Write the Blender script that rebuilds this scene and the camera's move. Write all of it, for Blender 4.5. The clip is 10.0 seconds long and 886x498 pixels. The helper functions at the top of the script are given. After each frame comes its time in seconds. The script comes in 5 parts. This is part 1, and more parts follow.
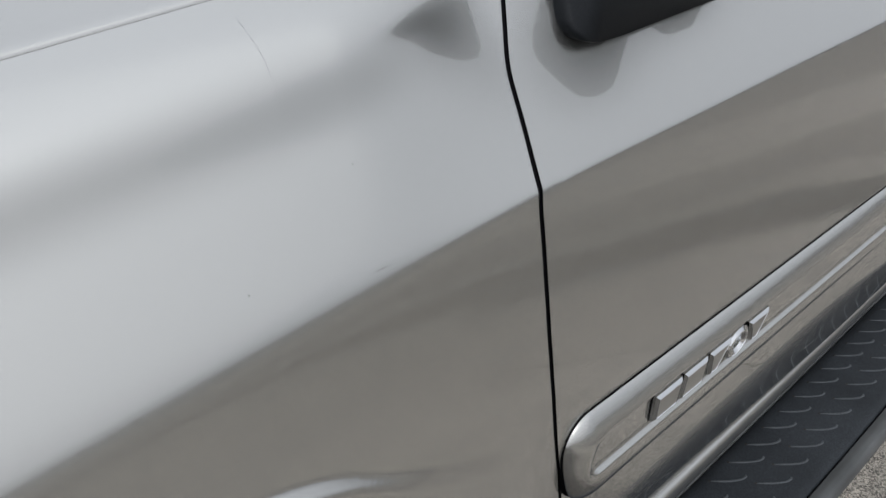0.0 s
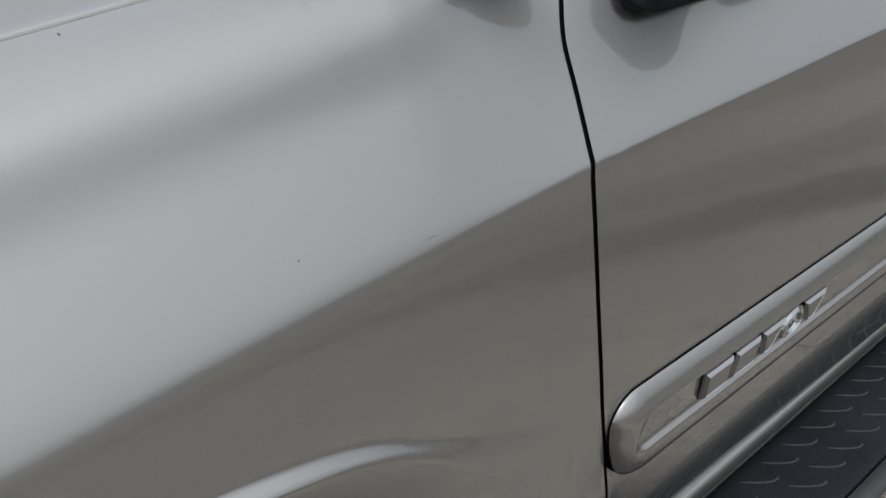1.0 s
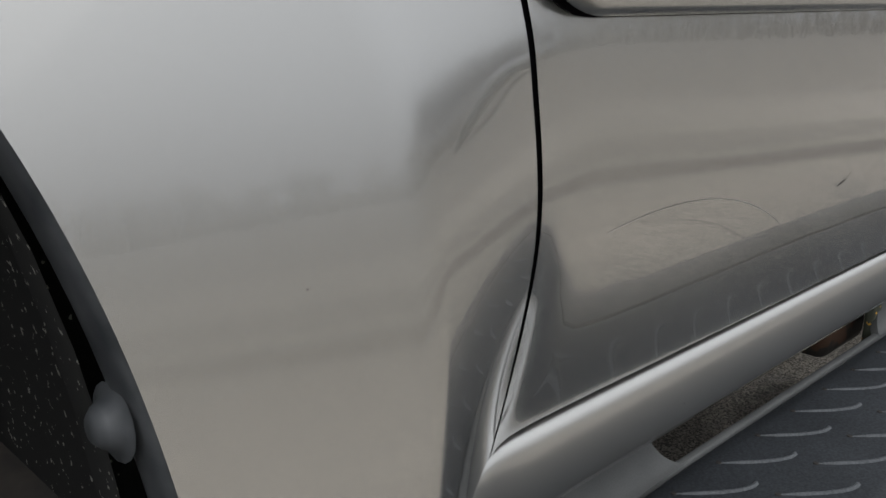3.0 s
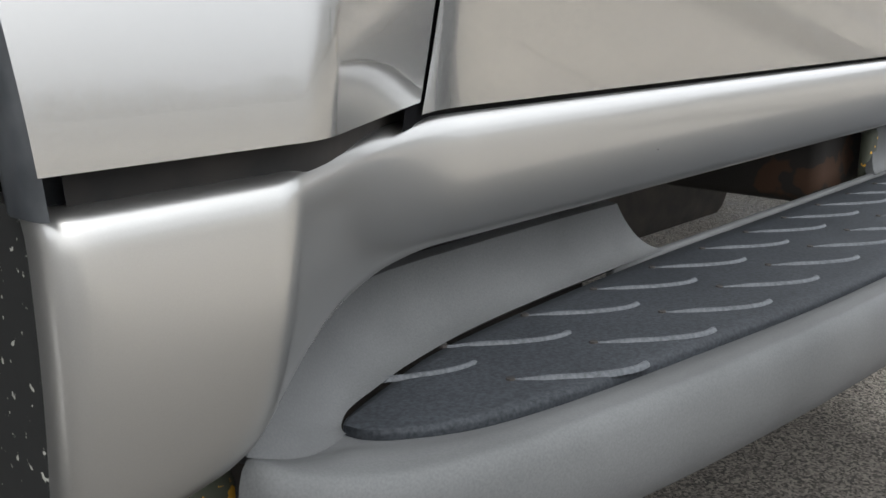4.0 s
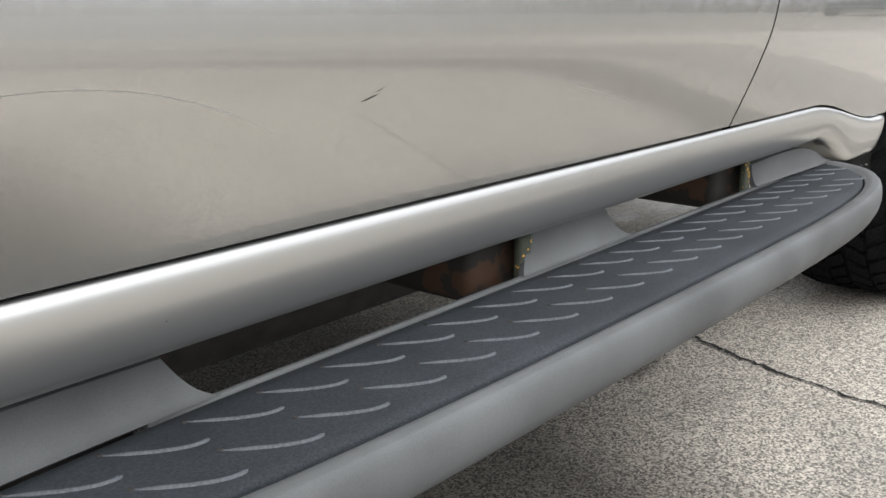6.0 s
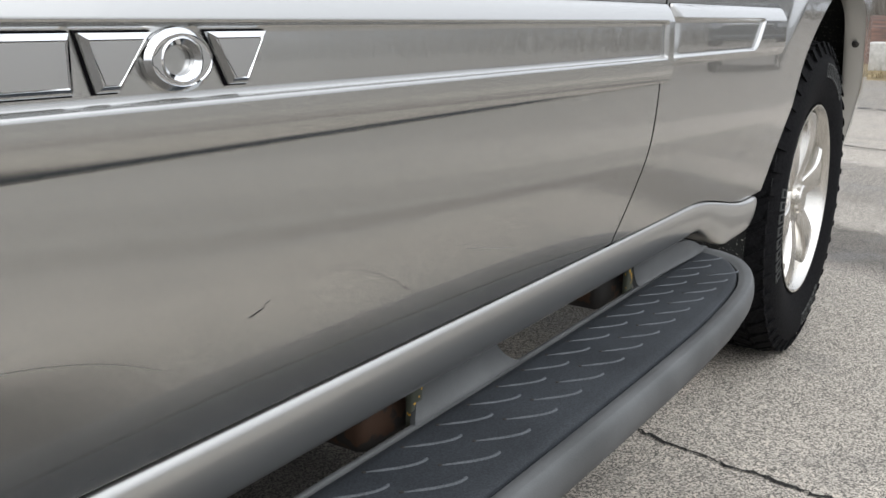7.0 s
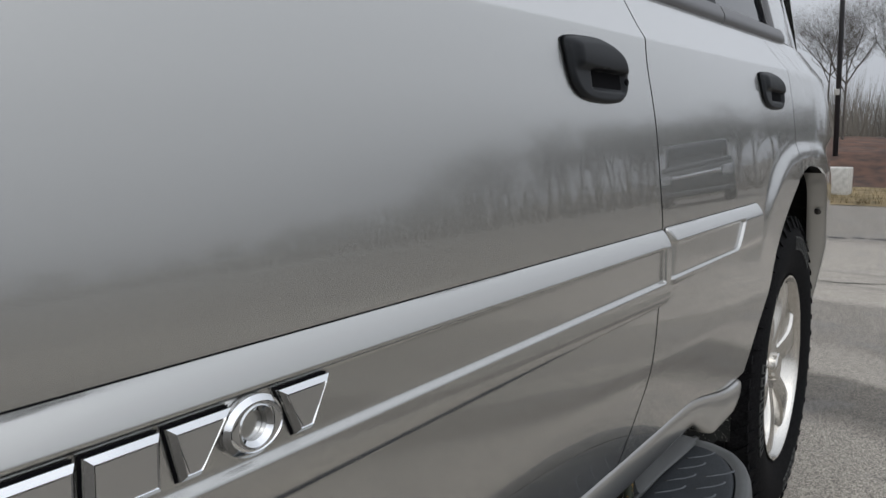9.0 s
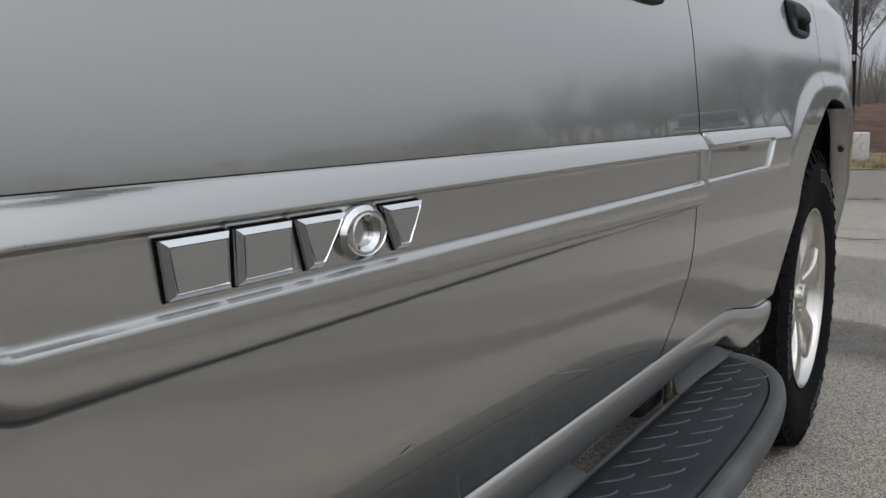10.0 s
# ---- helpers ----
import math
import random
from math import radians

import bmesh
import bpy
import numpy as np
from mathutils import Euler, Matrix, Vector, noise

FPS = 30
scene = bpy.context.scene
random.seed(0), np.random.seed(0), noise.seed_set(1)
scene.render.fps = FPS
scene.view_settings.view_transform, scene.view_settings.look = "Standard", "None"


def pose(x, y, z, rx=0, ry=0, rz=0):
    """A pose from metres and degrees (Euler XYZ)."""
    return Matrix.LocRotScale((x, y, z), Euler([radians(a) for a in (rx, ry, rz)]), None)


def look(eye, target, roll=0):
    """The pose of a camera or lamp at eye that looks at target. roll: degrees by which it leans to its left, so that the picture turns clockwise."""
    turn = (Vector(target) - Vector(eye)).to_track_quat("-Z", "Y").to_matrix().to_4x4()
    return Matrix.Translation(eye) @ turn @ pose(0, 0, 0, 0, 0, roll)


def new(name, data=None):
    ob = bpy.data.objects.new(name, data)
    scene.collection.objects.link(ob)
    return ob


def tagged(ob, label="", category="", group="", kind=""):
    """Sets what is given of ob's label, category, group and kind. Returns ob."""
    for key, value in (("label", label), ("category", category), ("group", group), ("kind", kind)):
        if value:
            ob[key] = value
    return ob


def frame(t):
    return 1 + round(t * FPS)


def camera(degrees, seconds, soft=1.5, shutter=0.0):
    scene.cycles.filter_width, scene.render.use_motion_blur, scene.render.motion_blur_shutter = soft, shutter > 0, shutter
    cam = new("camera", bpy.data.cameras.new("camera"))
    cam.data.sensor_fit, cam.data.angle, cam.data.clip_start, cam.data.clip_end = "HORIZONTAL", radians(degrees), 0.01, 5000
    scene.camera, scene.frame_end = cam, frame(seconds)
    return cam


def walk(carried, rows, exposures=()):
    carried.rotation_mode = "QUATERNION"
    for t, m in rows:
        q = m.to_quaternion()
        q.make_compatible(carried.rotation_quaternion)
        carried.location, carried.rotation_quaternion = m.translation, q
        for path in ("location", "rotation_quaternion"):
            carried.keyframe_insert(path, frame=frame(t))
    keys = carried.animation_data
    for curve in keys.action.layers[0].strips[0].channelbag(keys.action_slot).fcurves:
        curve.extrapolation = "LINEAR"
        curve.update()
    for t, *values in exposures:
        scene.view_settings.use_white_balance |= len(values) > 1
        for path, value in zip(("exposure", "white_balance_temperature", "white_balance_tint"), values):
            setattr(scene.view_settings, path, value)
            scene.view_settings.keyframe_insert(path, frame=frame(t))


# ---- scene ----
cam = camera(51.32, 10.0)
PATH = [
    (0, (-0.4891, -0.2759, 1.2609), (0.5460, 0.5488, 0.5142), 7.26),
    (0.5, (-0.5689, -0.2771, 1.2652), (0.4442, 0.5915, 0.4956), 6.41),
    (1, (-0.4879, -0.2789, 1.2594), (0.4734, 0.5919, 0.4659), 6.70),
    (1.3, (-0.4053, -0.2537, 1.2312), (0.5628, 0.5999, 0.4448), 6.74),
    (1.5, (-0.3373, -0.2265, 1.2006), (0.6028, 0.6094, 0.4125), 6.81),
    (1.7, (-0.2866, -0.2100, 1.1374), (0.6488, 0.6100, 0.3693), 6.71),
    (1.8, (-0.2685, -0.2076, 1.1008), (0.6778, 0.6312, 0.3754), 6.52),
    (1.9, (-0.2570, -0.2073, 1.0633), (0.6998, 0.6548, 0.3752), 6.39),
    (2, (-0.2535, -0.2075, 1.0237), (0.7198, 0.6831, 0.3766), 5.93),
    (2.1, (-0.2489, -0.2059, 0.9850), (0.7449, 0.7002, 0.3749), 5.79),
    (2.2, (-0.2456, -0.2025, 0.9520), (0.7642, 0.6968, 0.3783), 5.63),
    (3.3, (-0.2280, -0.2551, 0.6568), (0.7934, 0.7692, 0.2597), 0.17),
    (3.5, (-0.2180, -0.2520, 0.6315), (0.8066, 0.7675, 0.2302), 0.06),
    (4, (-0.2058, -0.2540, 0.5475), (0.8332, 0.7615, 0.1743), -0.87),
    (4.5, (-0.1765, -0.2550, 0.5170), (0.8648, 0.7668, 0.1686), -1.49),
    (5, (-0.1185, -0.3386, 0.5700), (0.8990, 0.7072, 0.2221), -1.89),
    (5.5, (-0.0778, -0.4191, 0.6127), (0.9194, 0.6361, 0.2360), -1.47),
    (5.7, (-0.0661, -0.4300, 0.6257), (0.9789, 0.5772, 0.2466), -0.66),
    (6.8, (-0.0521, -0.4346, 0.7497), (1.1493, 0.3724, 0.3555), 0.08),
    (7, (-0.0427, -0.4318, 0.7824), (1.1750, 0.3631, 0.4145), 0.54),
    (7.5, (-0.0536, -0.4333, 0.8596), (1.1820, 0.3537, 0.5373), 0.96),
    (8, (-0.0576, -0.4098, 0.9119), (1.2033, 0.3614, 0.6560), 0.79),
    (8.5, (-0.0829, -0.3867, 0.9558), (1.2015, 0.3620, 0.7562), 0.68),
    (9, (-0.0664, -0.3695, 0.9199), (1.2174, 0.3836, 0.7335), 0.53),
    (9.5, (-0.0836, -0.3719, 0.8790), (1.1904, 0.3916, 0.6696), 0.09),
    (10, (-0.1539, -0.3672, 0.8315), (1.1146, 0.4027, 0.6120), -0.64),
]
EXPOSURES = [(0.0, -0.50, 6450, 10), (0.5, -0.78, 6450, 10), (1.0, -0.92, 6480, 10), (1.5, -0.87, 6480, 10), (2.2, -0.55, 6450, 10), (3.3, 0.04, 6700, 10), (4.0, 0.70, 6600, 10), (4.5, 1.04, 6550, 10), (5.7, 0.86, 6650, 10),
             (6.8, 0.30, 6500, 10), (7.5, -0.03, 6460, 10), (8.0, -0.28, 6430, 10), (9.0, -0.53, 6430, 10), (10.0, -0.66, 6430, 10)]
walk(cam, [(t, look(eye, target, roll)) for t, eye, target, roll in PATH], EXPOSURES)

# ---------------------------------------------------------------- world and light
SUN_ELEVATION, SUN_AZIMUTH = 48.0, 215.0
world = bpy.data.worlds.new("overcast_sky")
scene.world = world
world.use_nodes = True
wn, wl = world.node_tree.nodes, world.node_tree.links
wn.clear()
sky = wn.new("ShaderNodeTexSky")
sky.sky_type, sky.sun_disc = "NISHITA", False
sky.sun_elevation, sky.sun_rotation = radians(SUN_ELEVATION), radians(SUN_AZIMUTH)
sky.air_density, sky.dust_density, sky.ozone_density = 1.0, 6.0, 1.0
grey = wn.new("ShaderNodeHueSaturation")
grey.inputs["Saturation"].default_value = 0.12
veil = wn.new("ShaderNodeMix")
veil.data_type = "RGBA"
veil.inputs["Factor"].default_value = 0.8
veil.inputs["B"].default_value = (5.75, 6.05, 6.55, 1)
# an overcast sky is over twice as bright overhead as at the horizon
way = wn.new("ShaderNodeTexCoord")
split = wn.new("ShaderNodeSeparateXYZ")
lift = wn.new("ShaderNodeMapRange")
lift.inputs["From Min"].default_value, lift.inputs["From Max"].default_value = 0.0, 0.9
lift.inputs["To Min"].default_value, lift.inputs["To Max"].default_value = 0.135, 0.290
bg = wn.new("ShaderNodeBackground")
wout = wn.new("ShaderNodeOutputWorld")
wl.new(way.outputs["Generated"], split.inputs["Vector"])
wl.new(split.outputs["Z"], lift.inputs["Value"])
wl.new(lift.outputs["Result"], bg.inputs["Strength"])
wl.new(sky.outputs["Color"], grey.inputs["Color"])
wl.new(grey.outputs["Color"], veil.inputs["A"])
wl.new(veil.outputs["Result"], bg.inputs["Color"])
wl.new(bg.outputs["Background"], wout.inputs["Surface"])

sun = new("sun", bpy.data.lights.new("sun", "SUN"))
sun.data.energy, sun.data.angle, sun.data.color = 0.5, radians(120), (1.0, 0.98, 0.96)
sun.matrix_world = look((-20, -28, 38), (0, 0, 0))

# ---------------------------------------------------------------- materials
def material(name, color, rough=0.5, metal=0.0, coat=0.0, coat_rough=0.03, spec=0.5):
    m = bpy.data.materials.new(name)
    m.use_nodes = True
    b = m.node_tree.nodes["Principled BSDF"]
    b.inputs["Base Color"].default_value = (*color, 1)
    b.inputs["Roughness"].default_value = rough
    b.inputs["Metallic"].default_value = metal
    b.inputs["Coat Weight"].default_value = coat
    b.inputs["Coat Roughness"].default_value = coat_rough
    b.inputs["Specular IOR Level"].default_value = spec
    return m


def node(m, kind, **inputs):
    n = m.node_tree.nodes.new(kind)
    for k, v in inputs.items():
        n.inputs[k.replace("_", " ")].default_value = v
    return n


def link(m, a, out, b, inp):
    m.node_tree.links.new(a.outputs[out], b.inputs[inp])


def bsdf(m):
    return m.node_tree.nodes["Principled BSDF"]


def grain(m, scale, low, high, detail=4.0, rough=None, bump=0.0, distance=0.001, second=0.0):
    """Noise on the colour between low and high, with a fine bump; second: scale of a larger, weaker noise laid over it."""
    co = node(m, "ShaderNodeTexCoord")
    n = node(m, "ShaderNodeTexNoise", Scale=scale, Detail=detail)
    link(m, co, "Object", n, "Vector")
    ramp = node(m, "ShaderNodeValToRGB")
    ramp.color_ramp.elements[0].position, ramp.color_ramp.elements[1].position = 0.32, 0.68
    ramp.color_ramp.elements[0].color, ramp.color_ramp.elements[1].color = (*low, 1), (*high, 1)
    link(m, n, "Fac", ramp, "Fac")
    last = (ramp, "Color")
    if second:
        n2 = node(m, "ShaderNodeTexNoise", Scale=second, Detail=3.0)
        link(m, co, "Object", n2, "Vector")
        mr = node(m, "ShaderNodeMapRange", From_Min=0.3, From_Max=0.7, To_Min=0.75, To_Max=1.2)
        link(m, n2, "Fac", mr, "Value")
        mul = m.node_tree.nodes.new("ShaderNodeVectorMath")
        mul.operation = "SCALE"
        link(m, ramp, "Color", mul, "Vector")
        link(m, mr, "Result", mul, "Scale")
        last = (mul, "Vector")
    link(m, last[0], last[1], bsdf(m), "Base Color")
    if rough:
        mr = node(m, "ShaderNodeMapRange", From_Min=0.3, From_Max=0.7, To_Min=rough[0], To_Max=rough[1])
        link(m, n, "Fac", mr, "Value")
        link(m, mr, "Result", bsdf(m), "Roughness")
    if bump:
        b = node(m, "ShaderNodeBump", Strength=bump, Distance=distance)
        link(m, n, "Fac", b, "Height")
        link(m, b, "Normal", bsdf(m), "Normal")
    return m


def car_paint(specks=True, rough=0.25, metal=0.94, film_rough=(0.014, 0.026)):
    """Silver-brown flake paint under clear lacquer, with a little dust and a few tiny dark specks."""
    m = material("pewter_metallic_paint", (0.46, 0.457, 0.44), rough, metal, 1.0, 0.01)
    bsdf(m).inputs["Coat IOR"].default_value = 1.75
    co = node(m, "ShaderNodeTexCoord")
    cells = node(m, "ShaderNodeTexVoronoi", Scale=13.0)
    cells.voronoi_dimensions = "2D"
    xyz, flat = node(m, "ShaderNodeSeparateXYZ"), node(m, "ShaderNodeCombineXYZ")
    link(m, co, "Object", xyz, "Vector")
    link(m, xyz, "X", flat, "X")
    link(m, xyz, "Z", flat, "Y")
    link(m, flat, "Vector", cells, "Vector")
    dot = node(m, "ShaderNodeMapRange", From_Min=0.003, From_Max=0.008, To_Min=0.9 if specks else 0.0, To_Max=0.0)
    link(m, cells, "Distance", dot, "Value")
    sep = node(m, "ShaderNodeSeparateColor")
    link(m, cells, "Color", sep, "Color")
    some = node(m, "ShaderNodeMapRange", From_Min=0.72, From_Max=0.74, To_Min=0.0, To_Max=1.0)
    link(m, sep, "Red", some, "Value")
    both = m.node_tree.nodes.new("ShaderNodeMath")
    both.operation = "MULTIPLY"
    link(m, dot, "Result", both, 0)
    link(m, some, "Result", both, 1)
    dust = node(m, "ShaderNodeTexNoise", Scale=7.0, Detail=5.0)
    flake = node(m, "ShaderNodeTexNoise", Scale=2200.0, Detail=1.0)
    link(m, co, "Object", dust, "Vector")
    link(m, co, "Object", flake, "Vector")
    tint = node(m, "ShaderNodeMix")
    tint.data_type = "RGBA"
    tint.inputs["A"].default_value, tint.inputs["B"].default_value = (0.445, 0.443, 0.425, 1), (0.475, 0.473, 0.455, 1)
    link(m, flake, "Fac", tint, "Factor")
    speck = node(m, "ShaderNodeMix")
    speck.data_type = "RGBA"
    speck.inputs["B"].default_value = (0.03, 0.025, 0.02, 1)
    link(m, both, "Value", speck, "Factor")
    m.node_tree.links.new(tint.outputs["Result"], speck.inputs["A"])
    m.node_tree.links.new(speck.outputs["Result"], bsdf(m).inputs["Base Color"])
    film = node(m, "ShaderNodeMapRange", From_Min=0.35, From_Max=0.75, To_Min=film_rough[0], To_Max=film_rough[1])
    link(m, dust, "Fac", film, "Value")
    link(m, film, "Result", bsdf(m), "Coat Roughness")
    return m


PAINT = car_paint()
PAINT_TOP = car_paint(False)
# rougher, less metallic copy of the paint, to lighten and soften the rocker
PAINT_ROUGH = car_paint(True, 0.38, 0.90, (0.07, 0.15))
BADGE_FACE = material("satin_badge_face", (0.50, 0.50, 0.49), 0.35, 1.0)
SCRATCH = material("dark_scratch", (0.03, 0.028, 0.026), 0.7)
SCUFF = material("grey_scuff", (0.38, 0.375, 0.36), 0.42, 0.8)
RUBBER = grain(material("tyre_rubber", (0.012, 0.012, 0.013), 0.8, spec=0.05), 160, (0.005, 0.005, 0.0056), (0.012, 0.012, 0.0128), bump=0.2, distance=0.0004)
BLACK_PLASTIC = grain(material("black_grained_plastic", (0.008, 0.009, 0.011), 0.5, spec=0.2), 900, (0.004, 0.0052, 0.0068), (0.009, 0.0108, 0.0135), bump=0.25, distance=0.0003)
GREY_PLASTIC = grain(material("grey_step_plastic", (0.09, 0.095, 0.098), 0.55, spec=0.13), 1100, (0.092, 0.0955, 0.0965), (0.112, 0.1155, 0.1165), bump=0.03, distance=0.0003, second=9)
TREAD = grain(material("dark_step_rubber", (0.020, 0.022, 0.025), 0.58, spec=0.12), 600, (0.020, 0.0225, 0.0255), (0.040, 0.045, 0.051), bump=0.3, distance=0.0004, second=8)
CHROME = material("chrome", (0.78, 0.79, 0.80), 0.08, 1.0)
ALLOY = material("polished_alloy", (0.68, 0.66, 0.62), 0.25, 1.0)
UNDERBODY = grain(material("dirty_underbody", (0.02, 0.019, 0.018), 0.85), 30, (0.010, 0.010, 0.010), (0.035, 0.03, 0.026))
# near-black for rubber, badge outlines, and shade coloured into moulding gaps and pockets
SEAL_AND_SHADE = material("black_seal_and_shade", (0.006, 0.006, 0.007), 0.95, spec=0.05)
GLASS = material("tinted_glass", (0.02, 0.022, 0.024), 0.03, 0.0, 0.0, spec=0.6)
def math_node(m, operation, *values):
    """A Math node whose inputs are numbers or (node, output) pairs."""
    n = m.node_tree.nodes.new("ShaderNodeMath")
    n.operation = operation
    for i, v in enumerate(values):
        if isinstance(v, tuple):
            m.node_tree.links.new(v[0].outputs[v[1]], n.inputs[i])
        else:
            n.inputs[i].default_value = v
    return n


def asphalt():
    """Worn asphalt: visible stones, paler weathered stretches with an uneven border, and dark damp stains."""
    m = material("worn_asphalt", (0.14, 0.13, 0.12), 0.85, spec=0.3)
    co = node(m, "ShaderNodeTexCoord")
    stones = node(m, "ShaderNodeTexVoronoi", Scale=330.0)
    fine = node(m, "ShaderNodeTexNoise", Scale=190.0, Detail=6.0, Roughness=0.65)
    broad = node(m, "ShaderNodeTexNoise", Scale=0.75, Detail=6.0, Roughness=0.62)
    damp = node(m, "ShaderNodeTexNoise", Scale=2.6, Detail=7.0, Roughness=0.65)
    ragged_noise = node(m, "ShaderNodeTexNoise", Scale=16.0, Detail=7.0, Roughness=0.7)
    for n in (stones, fine, broad, damp, ragged_noise):
        link(m, co, "Object", n, "Vector")
    tone = node(m, "ShaderNodeValToRGB")
    tone.color_ramp.elements[0].position, tone.color_ramp.elements[1].position = 0.33, 0.71
    tone.color_ramp.elements[0].color, tone.color_ramp.elements[1].color = (0.052, 0.048, 0.042, 1), (0.262, 0.238, 0.205, 1)
    sep = node(m, "ShaderNodeSeparateColor")
    link(m, stones, "Color", sep, "Color")
    mix0 = node(m, "ShaderNodeMix", Factor=0.5)
    link(m, sep, "Red", mix0, "A")
    link(m, fine, "Fac", mix0, "B")
    link(m, mix0, "Result", tone, "Fac")
    # stretches of darker and paler surface along the lot, with uneven borders
    split = node(m, "ShaderNodeSeparateXYZ")
    link(m, co, "Object", split, "Vector")
    lean = math_node(m, "MULTIPLY_ADD", (split, "Y"), -0.30, (split, "X"))
    outward = math_node(m, "MULTIPLY_ADD", (math_node(m, "MINIMUM", (split, "Y"), 0.0), "Value"), -0.30, (lean, "Value"))
    wander = math_node(m, "MULTIPLY_ADD", (broad, "Fac"), 0.55, (outward, "Value"))
    along = math_node(m, "MULTIPLY", (wander, "Value"), 0.1)
    stretch = node(m, "ShaderNodeValToRGB")
    link(m, along, "Value", stretch, "Fac")
    els = stretch.color_ramp.elements
    tones = [(0.0, 0.25), (0.118, 0.27), (0.148, 1.06), (0.200, 1.04), (0.240, 0.90), (0.322, 0.90), (0.345, 0.36), (0.392, 0.38), (0.402, 0.82), (0.436, 0.80), (0.450, 0.60), (0.560, 0.62), (0.572, 0.95), (0.620, 0.90), (0.626, 0.66), (0.634, 0.92), (0.682, 0.90), (0.688, 0.68), (0.696, 0.92), (0.86, 0.86), (0.90, 0.6)]
    while len(els) < len(tones):
        els.new(0.5)
    for el, (at, v) in zip(els, tones):
        el.position, el.color = at, (v, v, v, 1)
    pale = math_node(m, "MULTIPLY", (stretch, "Color"), 2.5)
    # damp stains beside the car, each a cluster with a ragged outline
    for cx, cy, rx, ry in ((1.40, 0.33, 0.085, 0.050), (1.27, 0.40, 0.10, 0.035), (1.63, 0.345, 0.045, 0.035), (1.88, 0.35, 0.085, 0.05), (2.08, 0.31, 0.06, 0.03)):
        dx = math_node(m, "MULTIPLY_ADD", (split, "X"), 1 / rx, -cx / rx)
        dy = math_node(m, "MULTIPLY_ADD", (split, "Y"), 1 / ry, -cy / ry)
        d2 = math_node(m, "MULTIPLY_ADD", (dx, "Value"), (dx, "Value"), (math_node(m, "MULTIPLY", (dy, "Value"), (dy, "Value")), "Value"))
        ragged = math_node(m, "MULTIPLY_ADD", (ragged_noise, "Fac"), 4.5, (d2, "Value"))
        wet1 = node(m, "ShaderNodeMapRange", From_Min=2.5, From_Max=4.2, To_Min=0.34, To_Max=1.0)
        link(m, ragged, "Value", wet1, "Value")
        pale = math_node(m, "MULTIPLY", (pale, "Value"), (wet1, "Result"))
    wet = node(m, "ShaderNodeMapRange", From_Min=0.53, From_Max=0.60, To_Min=1.0, To_Max=0.78)
    link(m, damp, "Fac", wet, "Value")
    k = math_node(m, "MULTIPLY", (pale, "Value"), (wet, "Result"))
    mul = m.node_tree.nodes.new("ShaderNodeVectorMath")
    mul.operation = "SCALE"
    link(m, tone, "Color", mul, "Vector")
    link(m, k, "Value", mul, "Scale")
    link(m, mul, "Vector", bsdf(m), "Base Color")
    gloss = node(m, "ShaderNodeMapRange", From_Min=0.5, From_Max=0.62, To_Min=0.9, To_Max=0.5)
    link(m, damp, "Fac", gloss, "Value")
    link(m, gloss, "Result", bsdf(m), "Roughness")
    b = node(m, "ShaderNodeBump", Strength=0.7, Distance=0.004)
    link(m, mix0, "Result", b, "Height")
    link(m, b, "Normal", bsdf(m), "Normal")
    return m


ASPHALT = asphalt()
BARK = grain(material("grey_bark", (0.10, 0.09, 0.08), 0.9), 20, (0.06, 0.054, 0.048), (0.14, 0.125, 0.11))
# bark lightened well past BARK, so distance haze sits in its colour
HAZE = grain(material("bark_paled_for_haze", (0.15, 0.145, 0.14), 0.95), 1.5, (0.28, 0.28, 0.275), (0.42, 0.42, 0.41))
CONCRETE = grain(material("concrete", (0.5, 0.49, 0.46), 0.85), 14, (0.40, 0.39, 0.36), (0.56, 0.55, 0.52))
BRUSH = grain(material("russet_brush", (0.16, 0.07, 0.04), 0.9), 3, (0.035, 0.018, 0.012), (0.12, 0.056, 0.032), second=0.5)
POLE = material("dark_pole_paint", (0.03, 0.03, 0.035), 0.5)

TRIM = grain(material("grey_window_trim", (0.10, 0.10, 0.105), 0.4), 500, (0.085, 0.085, 0.09), (0.125, 0.125, 0.13))
# the pad's rubber made paler, so the ribs' highlight is in the colour
TREAD_RIB = grain(material("highlit_rib_rubber", (0.07, 0.074, 0.08), 0.5, spec=0.22), 500, (0.045, 0.050, 0.055), (0.085, 0.092, 0.10), second=14)
MARKING = material("pale_sidewall_rubber", (0.045, 0.047, 0.045), 0.7)
LIP = grain(material("lip_plastic", (0.075, 0.083, 0.09), 0.55), 90, (0.030, 0.034, 0.038), (0.065, 0.070, 0.075), bump=0.2, distance=0.0006)
DRY_GRASS = grain(material("dry_grass", (0.27, 0.21, 0.12), 0.95, spec=0.1), 5, (0.12, 0.095, 0.055), (0.30, 0.235, 0.135), second=0.8)
TAR = grain(material("tar_patch", (0.05, 0.05, 0.05), 0.55), 40, (0.010, 0.010, 0.011), (0.026, 0.025, 0.024), second=2)
CRACK = grain(material("crack_fill", (0.012, 0.011, 0.01), 0.95), 60, (0.008, 0.007, 0.006), (0.02, 0.018, 0.015))
# scrub brown made paler too, with distance haze put into the colour
SCRUB = grain(material("winter_scrub", (0.13, 0.10, 0.075), 0.9), 0.6, (0.15, 0.135, 0.115), (0.25, 0.225, 0.19))
TRUCK = material("dark_truck_paint", (0.05, 0.055, 0.06), 0.3, 0.3, 1.0)
GREEN = material("green_sticker", (0.12, 0.60, 0.16), 0.5)
LAMPGLASS = material("headlight_glass", (0.5, 0.52, 0.55), 0.1, 0.3)


